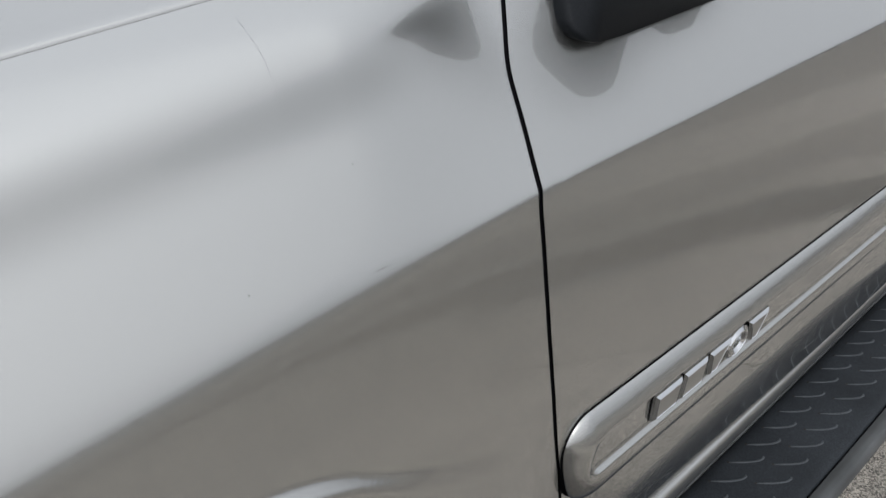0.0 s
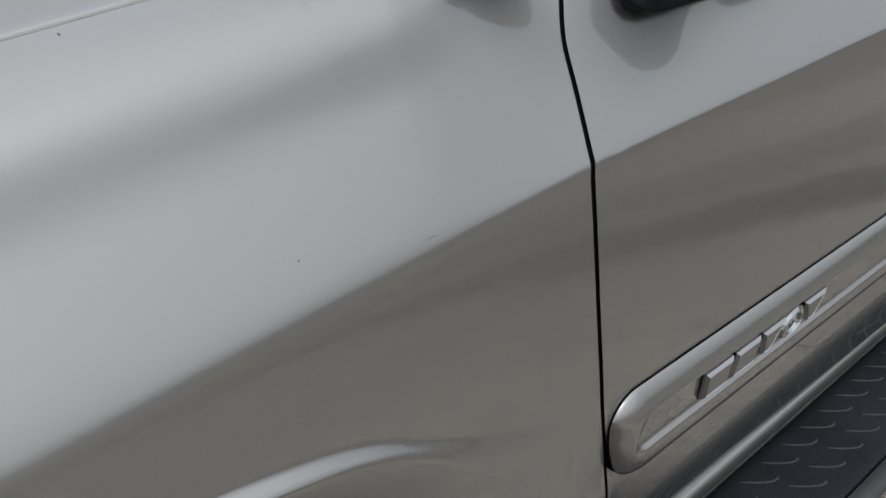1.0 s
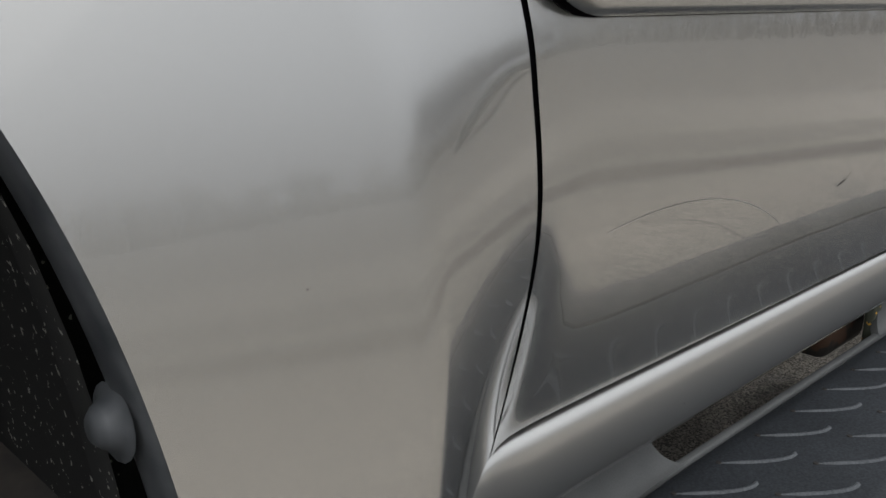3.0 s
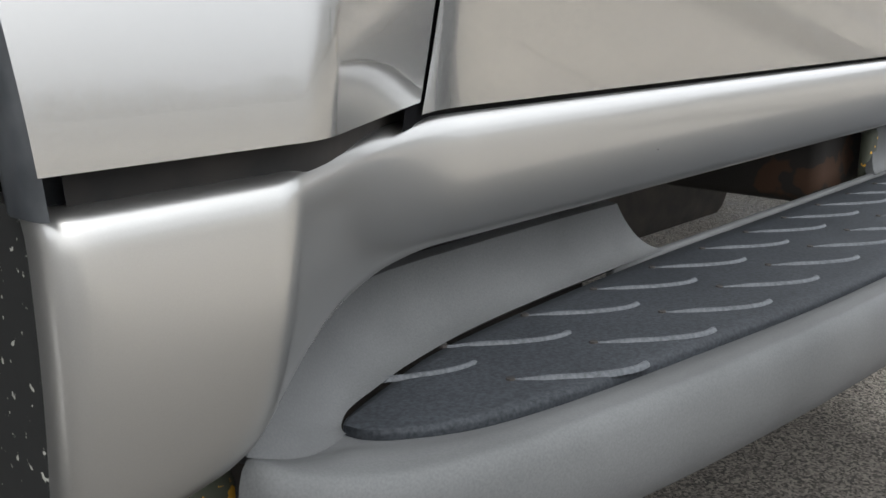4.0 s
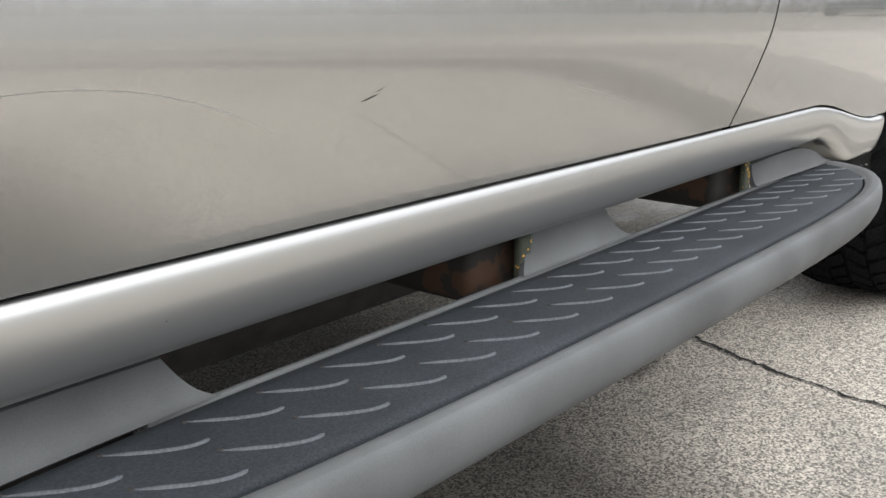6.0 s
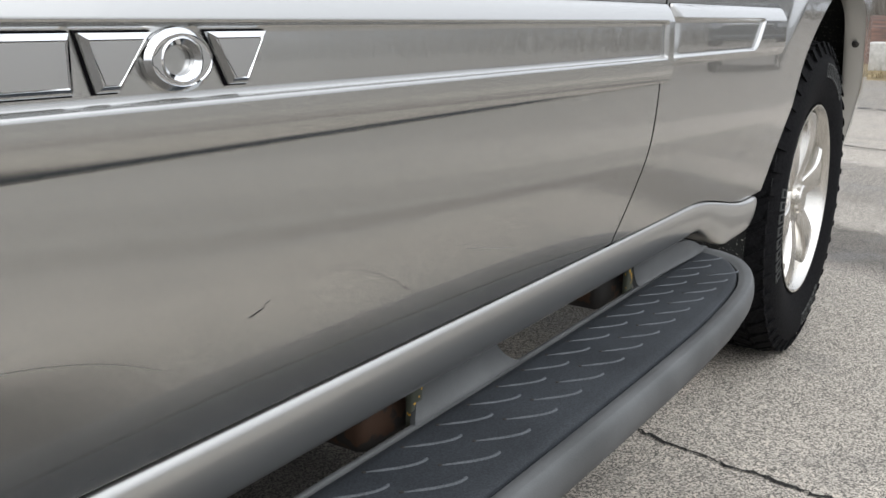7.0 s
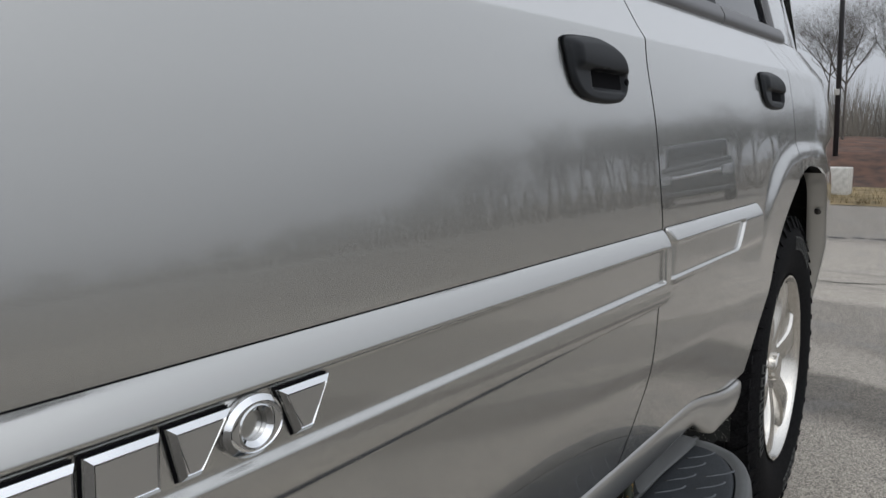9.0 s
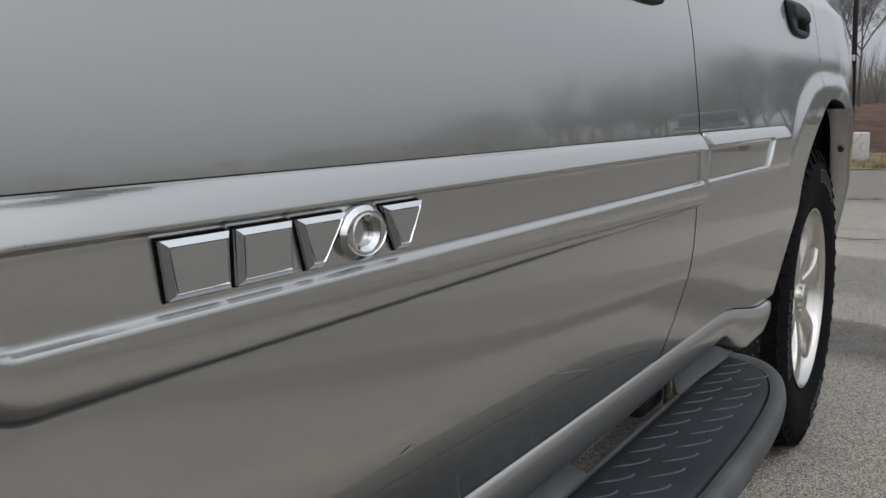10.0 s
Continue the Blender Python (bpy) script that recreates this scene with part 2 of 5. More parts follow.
def flecked(name, base, fleck, scale, amount, rough=0.8):
    """A dirty surface with flakes of another colour."""
    m = material(name, base, rough)
    co = node(m, "ShaderNodeTexCoord")
    n = node(m, "ShaderNodeTexNoise", Scale=scale, Detail=3.0)
    n2 = node(m, "ShaderNodeTexNoise", Scale=scale * 0.35, Detail=4.0)
    link(m, co, "Object", n, "Vector")
    link(m, co, "Object", n2, "Vector")
    r = node(m, "ShaderNodeValToRGB")
    r.color_ramp.elements[0].position, r.color_ramp.elements[1].position = amount, amount + 0.03
    r.color_ramp.elements[0].color, r.color_ramp.elements[1].color = (0, 0, 0, 1), (1, 1, 1, 1)
    link(m, n, "Fac", r, "Fac")
    dirt = node(m, "ShaderNodeValToRGB")
    dirt.color_ramp.elements[0].color = (*[c * 0.5 for c in base], 1)
    dirt.color_ramp.elements[1].color = (*[c * 1.6 for c in base], 1)
    link(m, n2, "Fac", dirt, "Fac")
    mix = m.node_tree.nodes.new("ShaderNodeMix")
    mix.data_type = "RGBA"
    link(m, r, "Color", mix, "Factor")
    link(m, dirt, "Color", mix, "A")
    mix.inputs["B"].default_value = (*fleck, 1)
    m.node_tree.links.new(mix.outputs["Result"], bsdf(m).inputs["Base Color"])
    return m


RUSTY = flecked("rusty_yellow_flakes", (0.045, 0.05, 0.035), (0.62, 0.33, 0.03), 150, 0.61)
LINER = flecked("dirty_liner_specks", (0.006, 0.0065, 0.006), (0.36, 0.36, 0.32), 260, 0.655, 0.95)
RUSTY_DARK = flecked("dark_rust", (0.016, 0.014, 0.012), (0.055, 0.026, 0.013), 25, 0.55)

# ---------------------------------------------------------------- building helpers
YC = 0.93  # the car's centre line


def part(name, data, mat, parent=None, label=""):
    """Links a bmesh, or (verts, faces), as one mesh object under parent."""
    me = bpy.data.meshes.new(name)
    if isinstance(data, tuple):
        me.from_pydata(data[0], [], data[1])
        me.update()
    else:
        data.to_mesh(me)
        data.free()
    for p in me.polygons:
        p.use_smooth = True
    me.materials.append(mat)
    ob = new(name, me)
    if parent is not None:
        ob.parent = parent
    if label:
        ob["label"] = label
    return ob


def sharp(ob, degrees=35):
    ob.data.set_sharp_from_angle(angle=radians(degrees))
    return ob


def smooth01(a, b, x):
    t = min(1.0, max(0.0, (x - a) / (b - a)))
    return t * t * (3 - 2 * t)


def curve(points, width=0.012):
    """A smooth function through (x, y) points, its corners rounded over about that width."""
    xs, ys = [p[0] for p in points], [p[1] for p in points]
    fine = np.linspace(xs[0], xs[-1], 1500)
    vals = np.interp(fine, xs, ys)
    w = max(3, int(width / (fine[1] - fine[0]))) | 1
    h = w // 2
    for _ in range(3):
        pad = np.concatenate([vals[0] + np.arange(-h, 0) * (vals[1] - vals[0]), vals, vals[-1] + np.arange(1, h + 1) * (vals[-1] - vals[-2])])
        vals = np.convolve(pad, np.ones(w) / w, "valid")
    return lambda x: float(np.interp(x, fine, vals))


def curve2(points):
    """A smooth path through points, as a function of 0 to 1."""
    pts = [np.array(p, float) for p in points]
    ext = [2 * pts[0] - pts[1]] + pts + [2 * pts[-1] - pts[-2]]
    n = len(pts) - 1
    def f(s):
        u = min(max(s, 0.0), 1.0) * n
        k = min(int(u), n - 1)
        t = u - k
        a, b, c, d = ext[k:k + 4]
        return tuple(0.5 * (2 * b + (c - a) * t + (2 * a - 5 * b + 4 * c - d) * t * t + (3 * b - a - 3 * c + d) * t ** 3))
    return f


def box(bm, x0, x1, y0, y1, z0, z1, bevel=0.0, seg=2):
    r = bmesh.ops.create_cube(bm, size=1.0, matrix=Matrix.Translation(((x0 + x1) / 2, (y0 + y1) / 2, (z0 + z1) / 2)) @ Matrix.Diagonal((x1 - x0, y1 - y0, z1 - z0, 1)))
    if bevel:
        es = list({e for v in r["verts"] for e in v.link_edges})
        bmesh.ops.bevel(bm, geom=es, offset=bevel, segments=seg, affect="EDGES", profile=0.5)
    return bm


def tube(bm, a, b, ra, rb, sides=10, caps=True):
    a, b = Vector(a), Vector(b)
    d = b - a
    m = Matrix.Translation((a + b) / 2) @ d.to_track_quat("Z", "Y").to_matrix().to_4x4()
    bmesh.ops.create_cone(bm, cap_ends=caps, segments=sides, radius1=ra, radius2=rb, depth=d.length, matrix=m)
    return bm


def strip(rows):
    """A sheet of quads through rows of points of one length."""
    n = len(rows[0])
    vs = [tuple(p) for r in rows for p in r]
    fs = [(i * n + j, i * n + j + 1, (i + 1) * n + j + 1, (i + 1) * n + j) for i in range(len(rows) - 1) for j in range(n - 1)]
    return vs, fs


def sweep(section, path):
    """A closed section, given as a function of (s, k) for the path's points, swept along them, with end caps."""
    rows = [section(p) for p in path]
    n = len(rows[0])
    vs = [tuple(p) for r in rows for p in r]
    fs = [(i * n + j, i * n + (j + 1) % n, (i + 1) * n + (j + 1) % n, (i + 1) * n + j) for i in range(len(rows) - 1) for j in range(n)]
    fs += [tuple(range(n - 1, -1, -1)), tuple((len(rows) - 1) * n + j for j in range(n))]
    return vs, fs


# ---------------------------------------------------------------- the car's shape
WHEEL_F, WHEEL_R, WHEEL_Z = -0.587, 2.217, 0.37
SIDE_LOW = curve([(0.30, 0.085), (0.36, 0.055), (0.44, 0.021), (0.50, 0.0055), (0.53, -0.0012), (0.56, -0.0080), (0.58, -0.0124), (0.59, -0.0146), (0.60, -0.0168), (0.61, -0.0187), (0.62, -0.0199), (0.63, -0.0203), (0.65, -0.0204), (0.68, -0.0198), (0.70, -0.0190), (0.72, -0.0181),
                  (0.80, -0.0165), (0.83, -0.0146), (0.86, -0.0117), (0.90, -0.0066), (0.94, -0.0006), (0.98, 0.0069), (1.014, 0.0145), (1.06, 0.0255), (1.12, 0.0375), (1.25, 0.05), (1.4, 0.06), (1.8, 0.08)], 0.022)
# the side bends in sharply above the crease
PROFILE = lambda z: 0.003 + SIDE_LOW(z) + 0.30 * ((min(z, 1.14) - 1.014) + math.hypot(min(z, 1.14) - 1.014, 0.0014)) + 0.22 * max(0.0, z - 1.14)
CREASE = curve([(-1.5, 0.86), (-0.60, 0.9475), (-0.454, 0.9632), (-0.40, 0.9680), (-0.33, 0.9752), (-0.27, 0.9812), (-0.20, 0.9885), (-0.16, 0.9925), (-0.10, 0.9988), (-0.034, 1.0055), (0.07, 1.0105), (0.12, 1.0125), (0.24, 1.0170), (0.34, 1.0220), (0.45, 1.0255), (0.63, 1.0330), (0.87, 1.0385), (1.12, 1.0430), (1.65, 1.0535), (2.30, 1.068), (3.3, 1.078)], 0.06)
HOOD_LINE = lambda x: 1.149 + 0.122 * x - 0.05 * max(0.0, -0.5 - x) ** 2
BELT = lambda x: 1.098 + 0.021 * x
DOOR_LOW = lambda x: 0.5072 - 0.046 * smooth01(1.30, 1.66, x)
ARCH_F, ARCH_R, ARCH_R_BACK = (0.4615, 0.475, 3.3), (0.475, 0.482, 2.0), (0.470, 0.482, 2.6)


def arch(dx, dz, a, b, n):
    """Under 1 inside a squarish arch of half width a and height b."""
    return (abs(dx) / a) ** n + (max(dz, 0.0) / b) ** n


def edge_x(wx, z, side):
    """Where the wheel opening's edge lies at height z."""
    a, b, n = ARCH_F if wx < 0 else ARCH_R if side < 0 else ARCH_R_BACK
    q = 1 - (max(0.0, z - WHEEL_Z) / b) ** n
    return wx + side * a * max(0.0, q) ** (1 / n)


def edge_z(wx, x):
    a, b, n = ARCH_F if wx < 0 else ARCH_R
    q = 1 - min(1.0, abs(x - wx) / a) ** n
    return WHEEL_Z + b * q ** (1 / n)


# the front flare's outer corner: x by height
FLARE_C = curve([(0.36, -0.080), (0.42, -0.068), (0.51, -0.0515), (0.58, -0.0435), (0.63, -0.040), (0.68, -0.047), (0.74, -0.074), (0.795, -0.112), (0.835, -0.148), (0.851, -0.164), (0.870, -0.189), (0.885, -0.215), (0.8955, -0.250), (0.9020, -0.280), (0.9075, -0.325), (0.9110, -0.36), (0.925, -0.587), (0.98, -1.2)], 0.015)


# how far out the flare stands, by height
FLARE_Y = curve([(0.30, -0.050), (0.40, -0.0550), (0.51, -0.0605), (0.55, -0.0580), (0.62, -0.0500), (0.70, -0.0385), (0.76, -0.0285), (0.80, -0.0215), (0.84, -0.0155), (0.87, -0.0118), (0.89, -0.0092), (0.91, -0.0060), (0.93, -0.0025), (1.0, 0.009)], 0.03)

# the fender from its crease to the hood: how far in, by height
SHOULDER = curve([(0.0, 0.0), (0.28, 0.235), (0.54, 0.450), (0.67, 0.515), (0.78, 0.565), (0.87, 0.665), (0.94, 0.80), (1.0, 1.0)], 0.10)


def side_y(x, z):
    """How far in the car's left side lies at x, z."""
    zs = z - (CREASE(x) - 1.0140) * smooth01(0.84, 0.95, z)
    y = PROFILE(zs)
    # the tuck under the door eases towards the rear
    y += 0.23 * max(0.0, 0.60 - z) * (0.07 + 0.06 * (1 - smooth01(0.02, 0.28, x)) - 0.27 * smooth01(0.15, 1.05, x)) if z > 0.40 else 0.0
    if x < 0 and z > 0.9:
        # the fender leans in over a soft crease, flattens into a shallow trough, then rolls over to the hood
        c = CREASE(x) + 0.0015
        foot, soft = 0.003 + SIDE_LOW(1.0155), 0.0030 + 0.0110 * smooth01(0.0, 0.45, -x)
        up = 0.5 * (z - c + math.hypot(z - c, soft))
        rolled = 0.003 + SIDE_LOW(zs - up) + (0.124 - foot) * SHOULDER(min(1.0, up / max(0.02, HOOD_LINE(x) - c)))
        y += smooth01(0.0, 0.16, -x) * smooth01(0.90, 0.93, z) * (rolled - y)
    y += 0.10 * max(0.0, (x - 2.30) / 0.9) ** 2.0 + 0.16 * max(0.0, (-0.85 - x) / 0.6) ** 2.0
    if x < 0.13 and z < 0.962:
        xx = x if x > WHEEL_F else 2 * WHEEL_F - x
        slope = (FLARE_C(z + 0.004) - FLARE_C(z - 0.004)) / 0.008
        d = (xx - FLARE_C(z)) / math.sqrt(1 + slope * slope)
        wide = 0.107 - 0.005 * smooth01(0.58, 0.70, z) - 0.0975 * smooth01(0.775, 0.880, z)
        soft = 0.0060 - 0.0048 * smooth01(0.70, 0.86, z)
        lift = sum(min(1.0, 0.5 * (1 - (d + k * soft) / wide + math.hypot(1 - (d + k * soft) / wide, 0.12)) - 0.0036) for k in (-1.0, -0.4, 0.4, 1.0)) / 4
        y += lift * (min(y - 0.004, FLARE_Y(z)) - y)
    f = arch(x - WHEEL_R, z - WHEEL_Z, 0.578, 0.530, 3.0) ** (1 / 3.0)
    y -= 0.010 * (1 - smooth01(0.96, 1.03, f)) * smooth01(0.66, 0.84, z)
    return y


SEAM_1 = curve([(0.40, 0.030), (0.49, 0.039), (0.515, 0.0402), (0.548, 0.0395), (0.588, 0.0398), (0.63, 0.0415), (0.66, 0.0405), (0.70, 0.0349), (0.74, 0.0234), (0.78, 0.0118), (0.82, 0.0012), (0.86, -0.0084), (0.90, -0.0157), (0.94, -0.0212), (0.98, -0.0258), (1.003, -0.0278), (1.02, -0.0232), (1.045, -0.0164), (1.07, -0.0115), (1.10, 0.0069), (1.2, 0.06)], 0.012)
SEAM_2 = curve([(0.45, 0.965), (0.50, 0.998), (0.52, 1.011), (0.56, 1.036), (0.60, 1.057), (0.65, 1.076), (0.70, 1.090), (0.75, 1.099), (0.80, 1.1035), (0.84, 1.102), (0.90, 1.096), (0.96, 1.089), (1.005, 1.0855), (1.03, 1.092), (1.06, 1.108), (1.10, 1.145), (1.13, 1.170), (1.3, 1.25)], 0.02)


def mirrored(data):
    vs, fs = data
    return [(x, 2 * YC - y, z) for x, y, z in vs], [tuple(reversed(f)) for f in fs]


def joined(*pieces):
    vs, fs = [], []
    for v, f in pieces:
        n = len(vs)
        vs += v
        fs += [tuple(i + n for i in q) for q in f]
    return vs, fs


def panel(left, right, low, high, nu, nv, gap=0.0024, plain="", surface=None, crease=False):
    """A sheet of the car's side between the edges x = left(z), right(z) and z = low(x), high(x), set back by the gap; plain: edges with no gap, of l r b t; crease: close rows run along the crease."""
    surface = surface or side_y
    gl, gr, gb, gt = (0.0 if c in plain else gap for c in "lrbt")
    under = int(nv * 0.72)
    vs = []
    for j in range(nv + 1):
        for i in range(nu + 1):
            x, z = 0.5 * (left(0.7) + right(0.7)), 0.7
            for _ in range(4):
                zl, zh = low(x) + gb, high(x) - gt
                z = zl + (zh - zl) * j / nv
                if crease:
                    c = min(CREASE(x) + (0.0015 if x < 0 else 0.0), zh - 0.012)
                    c = max(c, zl + 0.012)
                    if j <= under:
                        z = zl + (c - 0.0018 - zl) * j / under
                    elif j < under + 4:
                        z = c - 0.0018 + 0.0036 * (j - under) / 4
                    else:
                        z = c + 0.0018 + (zh - c - 0.0018) * (j - under - 4) / (nv - under - 4)
                xl, xr = left(z) + gl, right(z) - gr
                x = xl + (xr - xl) * i / nu
            vs.append((x, surface(x, z), z))
    n = nu + 1
    fs = [(a * n + b, a * n + b + 1, (a + 1) * n + b + 1, (a + 1) * n + b) for a in range(nv) for b in range(nu)]
    return vs, fs


car = tagged(new("car"), "pewter metallic sport utility car with running board, parked on worn asphalt", "car")

TOP_R = WHEEL_Z + 0.482
fender_rear = joined(panel(lambda z: max(-0.20, edge_x(WHEEL_F, z, 1)), SEAM_1, lambda x: 0.5125, HOOD_LINE, 100, 210, plain="lt", crease=True),
                     panel(lambda z: WHEEL_F, lambda z: -0.20, lambda x: edge_z(WHEEL_F, x), HOOD_LINE, 60, 100, plain="lrbt", crease=True))
fender_front = panel(lambda z: -1.45, lambda z: edge_x(WHEEL_F, z, -1), lambda x: 0.42, HOOD_LINE, 40, 50, plain="rt")
rear_edge = lambda z: min(2.06, edge_x(WHEEL_R, z, -1)) if z < TOP_R else 2.06
door_rear = panel(SEAM_2, rear_edge, DOOR_LOW, BELT, 90, 100, 0.0018, crease=True)
quarter_rear = panel(lambda z: edge_x(WHEEL_R, z, 1), lambda z: 3.20, lambda x: 0.44, BELT, 60, 70)
quarter_over = panel(lambda z: 2.06, lambda z: WHEEL_R, lambda x: edge_z(WHEEL_R, x), BELT, 24, 40, plain="r")
DOOR_TOP = lambda x: BELT(x) + 0.06 * (1 - smooth01(0.05, 0.30, x))
door_front = panel(SEAM_1, SEAM_2, DOOR_LOW, DOOR_TOP, 90, 120, crease=True)
SHELL = lambda x, z: side_y(x, z) + 0.0120
shell = joined(panel(lambda z: edge_x(WHEEL_F, z, 1) + 0.01, lambda z: 0.3, lambda x: 0.50, lambda x: HOOD_LINE(min(x, 0)) - 0.004, 30, 40, plain="lrbt", surface=SHELL),
               panel(lambda z: 0.3, lambda z: rear_edge(z) + 0.03 if z > 0.80 else rear_edge(z) - 0.01, lambda x: DOOR_LOW(x) - 0.01, BELT, 60, 40, plain="lrbt", surface=SHELL),
               panel(lambda z: -0.30, lambda z: 0.12, lambda x: 0.95, lambda x: HOOD_LINE(min(x, 0)) - 0.004, 20, 20, plain="lrbt", surface=SHELL))
def gap_floor(xs_of, zs):
    return strip([[(x, side_y(x, z) + 0.0024, z) for x in xs_of(z)] for z in zs])
around = lambda seam: (lambda z: [seam(z) + k for k in (-0.014, -0.009, -0.004, 0.0, 0.004, 0.009, 0.014)])
gap_floors = [gap_floor(around(SEAM_1), np.linspace(0.505, 1.15, 220)), gap_floor(around(SEAM_2), np.linspace(0.505, 1.12, 200)), gap_floor(around(lambda z: 2.06), np.linspace(0.84, 1.14, 60))]
LEFT = {}
for flip in (False, True):
    turn = mirrored if flip else (lambda d: d)
    made = dict(fender=part("front_fender", turn(joined(fender_rear, fender_front)), PAINT, car),
                front=part("front_door", turn(door_front), PAINT, car),
                rear=part("rear_door", turn(door_rear), PAINT, car),
                quarter=part("rear_quarter_panel", turn(joined(quarter_over, quarter_rear)), PAINT, car))
    for g in gap_floors:
        part("gap_seal", turn(g), SEAL_AND_SHADE, car, "black rubber seal in the door gap")
    part("inner_shell", turn(shell), UNDERBODY, car, "dark inner sheet metal behind the door gaps")
    LEFT = LEFT or made

# hood, with a narrow gap along the fender
def hood_top(x, y):
    s = min(1.0, (min(y, 2 * YC - y) - 0.124) / 0.80)
    return HOOD_LINE(x) + 0.0005 + 0.060 * (1 - (1 - max(0.0, s)) ** 2.2)
hy = [0.1272, 0.1276, 0.1290] + list(np.linspace(0.135, 2 * YC - 0.135, 40)) + [2 * YC - 0.1290, 2 * YC - 0.1276, 2 * YC - 0.1272]
part("hood", strip([[(x, y, hood_top(x, y) - (0.006 if j in (0, 45) else 0.0010 if j in (1, 44) else 0)) for j, y in enumerate(hy)] for x in np.linspace(-1.42, -0.08, 50)]), PAINT_TOP, car)
for flip in (False, True):
    part("gap_seal", (mirrored if flip else (lambda d: d))(strip([[(x, y, HOOD_LINE(x) - 0.0045) for y in (0.1222, 0.126, 0.131)] for x in np.linspace(-1.42, -0.08, 50)])), SEAL_AND_SHADE, car)
part("windshield", strip([[(x, YC + (y - YC) * (1 - 0.18 * s), z) for y in np.linspace(0.14, 2 * YC - 0.14, 16)] for s, x, z in [(0, -0.04, 1.13), (0.3, 0.25, 1.29), (0.6, 0.5, 1.47), (1, 0.86, 1.68)]]), GLASS, car)
roof_rows = []
for x in np.linspace(0.86, 3.0, 14):
    roof_rows.append([(x, y, 1.68 + 0.06 * (1 - ((y - YC) / (YC - 0.26)) ** 4) + 0.03 * math.sin((x - 0.86) / 2.14 * math.pi)) for y in np.linspace(0.26, 2 * YC - 0.26, 20)])
part("roof", strip(roof_rows), PAINT_TOP, car)
part("tailgate", strip([[(x, YC + (y - YC) * k, z) for y in np.linspace(0.19, 2 * YC - 0.19, 14)] for x, z, k in [(3.12, 0.46, 1.0), (3.26, 0.6, 1.0), (3.27, 1.1, 1.0), (3.12, 1.5, 0.93), (3.0, 1.70, 0.88)]]), PAINT, car)
part("front_end", strip([[(x - 0.18 * (1 - ((y - YC) / 0.75) ** 2), y, z) for y in np.linspace(0.13, 2 * YC - 0.13, 18)] for x, z in [(-1.40, 0.30), (-1.48, 0.5), (-1.47, 0.7), (-1.44, 0.85), (-1.43, HOOD_LINE(-1.42))]]), PAINT, car)

# windows, pillars and the black trim along the belt
def glass_y(x, z):
    return side_y(x, BELT(x)) + 0.02 + (z - BELT(x)) * 0.30

def window_sheet(x0, x1, inset, nx=12, nz=8, top=1.66, slant0=0.0, slant1=0.0):
    rows = []
    for j in range(nz + 1):
        row = []
        for i in range(nx + 1):
            z0 = BELT(x0 + (x1 - x0) * i / nx) + 0.012
            z = z0 + (top - z0) * j / nz
            a, b = x0 + slant0 * (z - 1.13), x1 + slant1 * (z - 1.13)
            x = a + (b - a) * i / nx
            row.append((x, glass_y(min(x, 3.0), z) + inset, z))
        rows.append(row)
    return strip(rows)

for flip in (False, True):
    turn = mirrored if flip else (lambda d: d)
    part("side_window", turn(window_sheet(0.30, 1.11, 0.006, slant0=0.9)), GLASS, car)
    part("side_window", turn(window_sheet(1.19, 1.66, 0.006)), GLASS, car)
    part("side_window", turn(window_sheet(1.80, 2.30, 0.006, slant1=-0.10)), GLASS, car)
    for a, b in ((1.11, 1.19), (1.66, 1.735), (1.74, 1.80)):
        part("window_pillar", turn(window_sheet(a, b, -0.004, 4, 8)), BLACK_PLASTIC if b < 1.3 or b > 1.78 else TRIM, car)
    part("rear_pillar", turn(window_sheet(2.30, 3.05, -0.002, 12, 8, 1.68, -0.10, 0.0)), PAINT, car)
    part("front_pillar", turn(window_sheet(0.20, 0.30, -0.002, 4, 8, 1.68, 0.92, 0.9)), PAINT, car)

def belt_section(x, wide=0.030):
    z, y = BELT(x), side_y(x, BELT(x))
    return [(x, y + 0.020, z - 0.004), (x, y - 0.002, z - 0.002), (x, y - 0.006, z + 0.004), (x, y - 0.004, z + wide * 0.5), (x, y + 0.004, z + wide), (x, y + 0.020, z + wide + 0.002)]
for a, b, mat in ((0.26, 1.140, BLACK_PLASTIC), (1.152, 1.735, TRIM), (1.742, 2.33, TRIM)):
    sharp(part("belt_trim", sweep(belt_section, list(np.linspace(a, b, 30))), mat, car, "dark grey plastic window sill trim"), 50)
# the trim turns up round the last window
upright = []
for k in range(13):
    s = k / 12
    z = 1.155 + 0.42 * s
    x = 2.335 - 0.06 * s + 0.025 * math.sin(s * 3.14)
    upright.append((x, glass_y(x, z), z))
part("belt_trim", sweep(lambda p: [(p[0] - 0.024, p[1] - 0.006, p[2]), (p[0] + 0.004, p[1] - 0.010, p[2]), (p[0] + 0.016, p[1] - 0.004, p[2]), (p[0] + 0.016, p[1] + 0.02, p[2]), (p[0] - 0.024, p[1] + 0.02, p[2])], upright), TRIM, car)

# ---- side moulding with its long sunken groove
def quarter_round(d, w):
    t = min(1.0, max(0.0, d / w))
    return math.sqrt(max(0.0, 1 - (1 - t) ** 2))

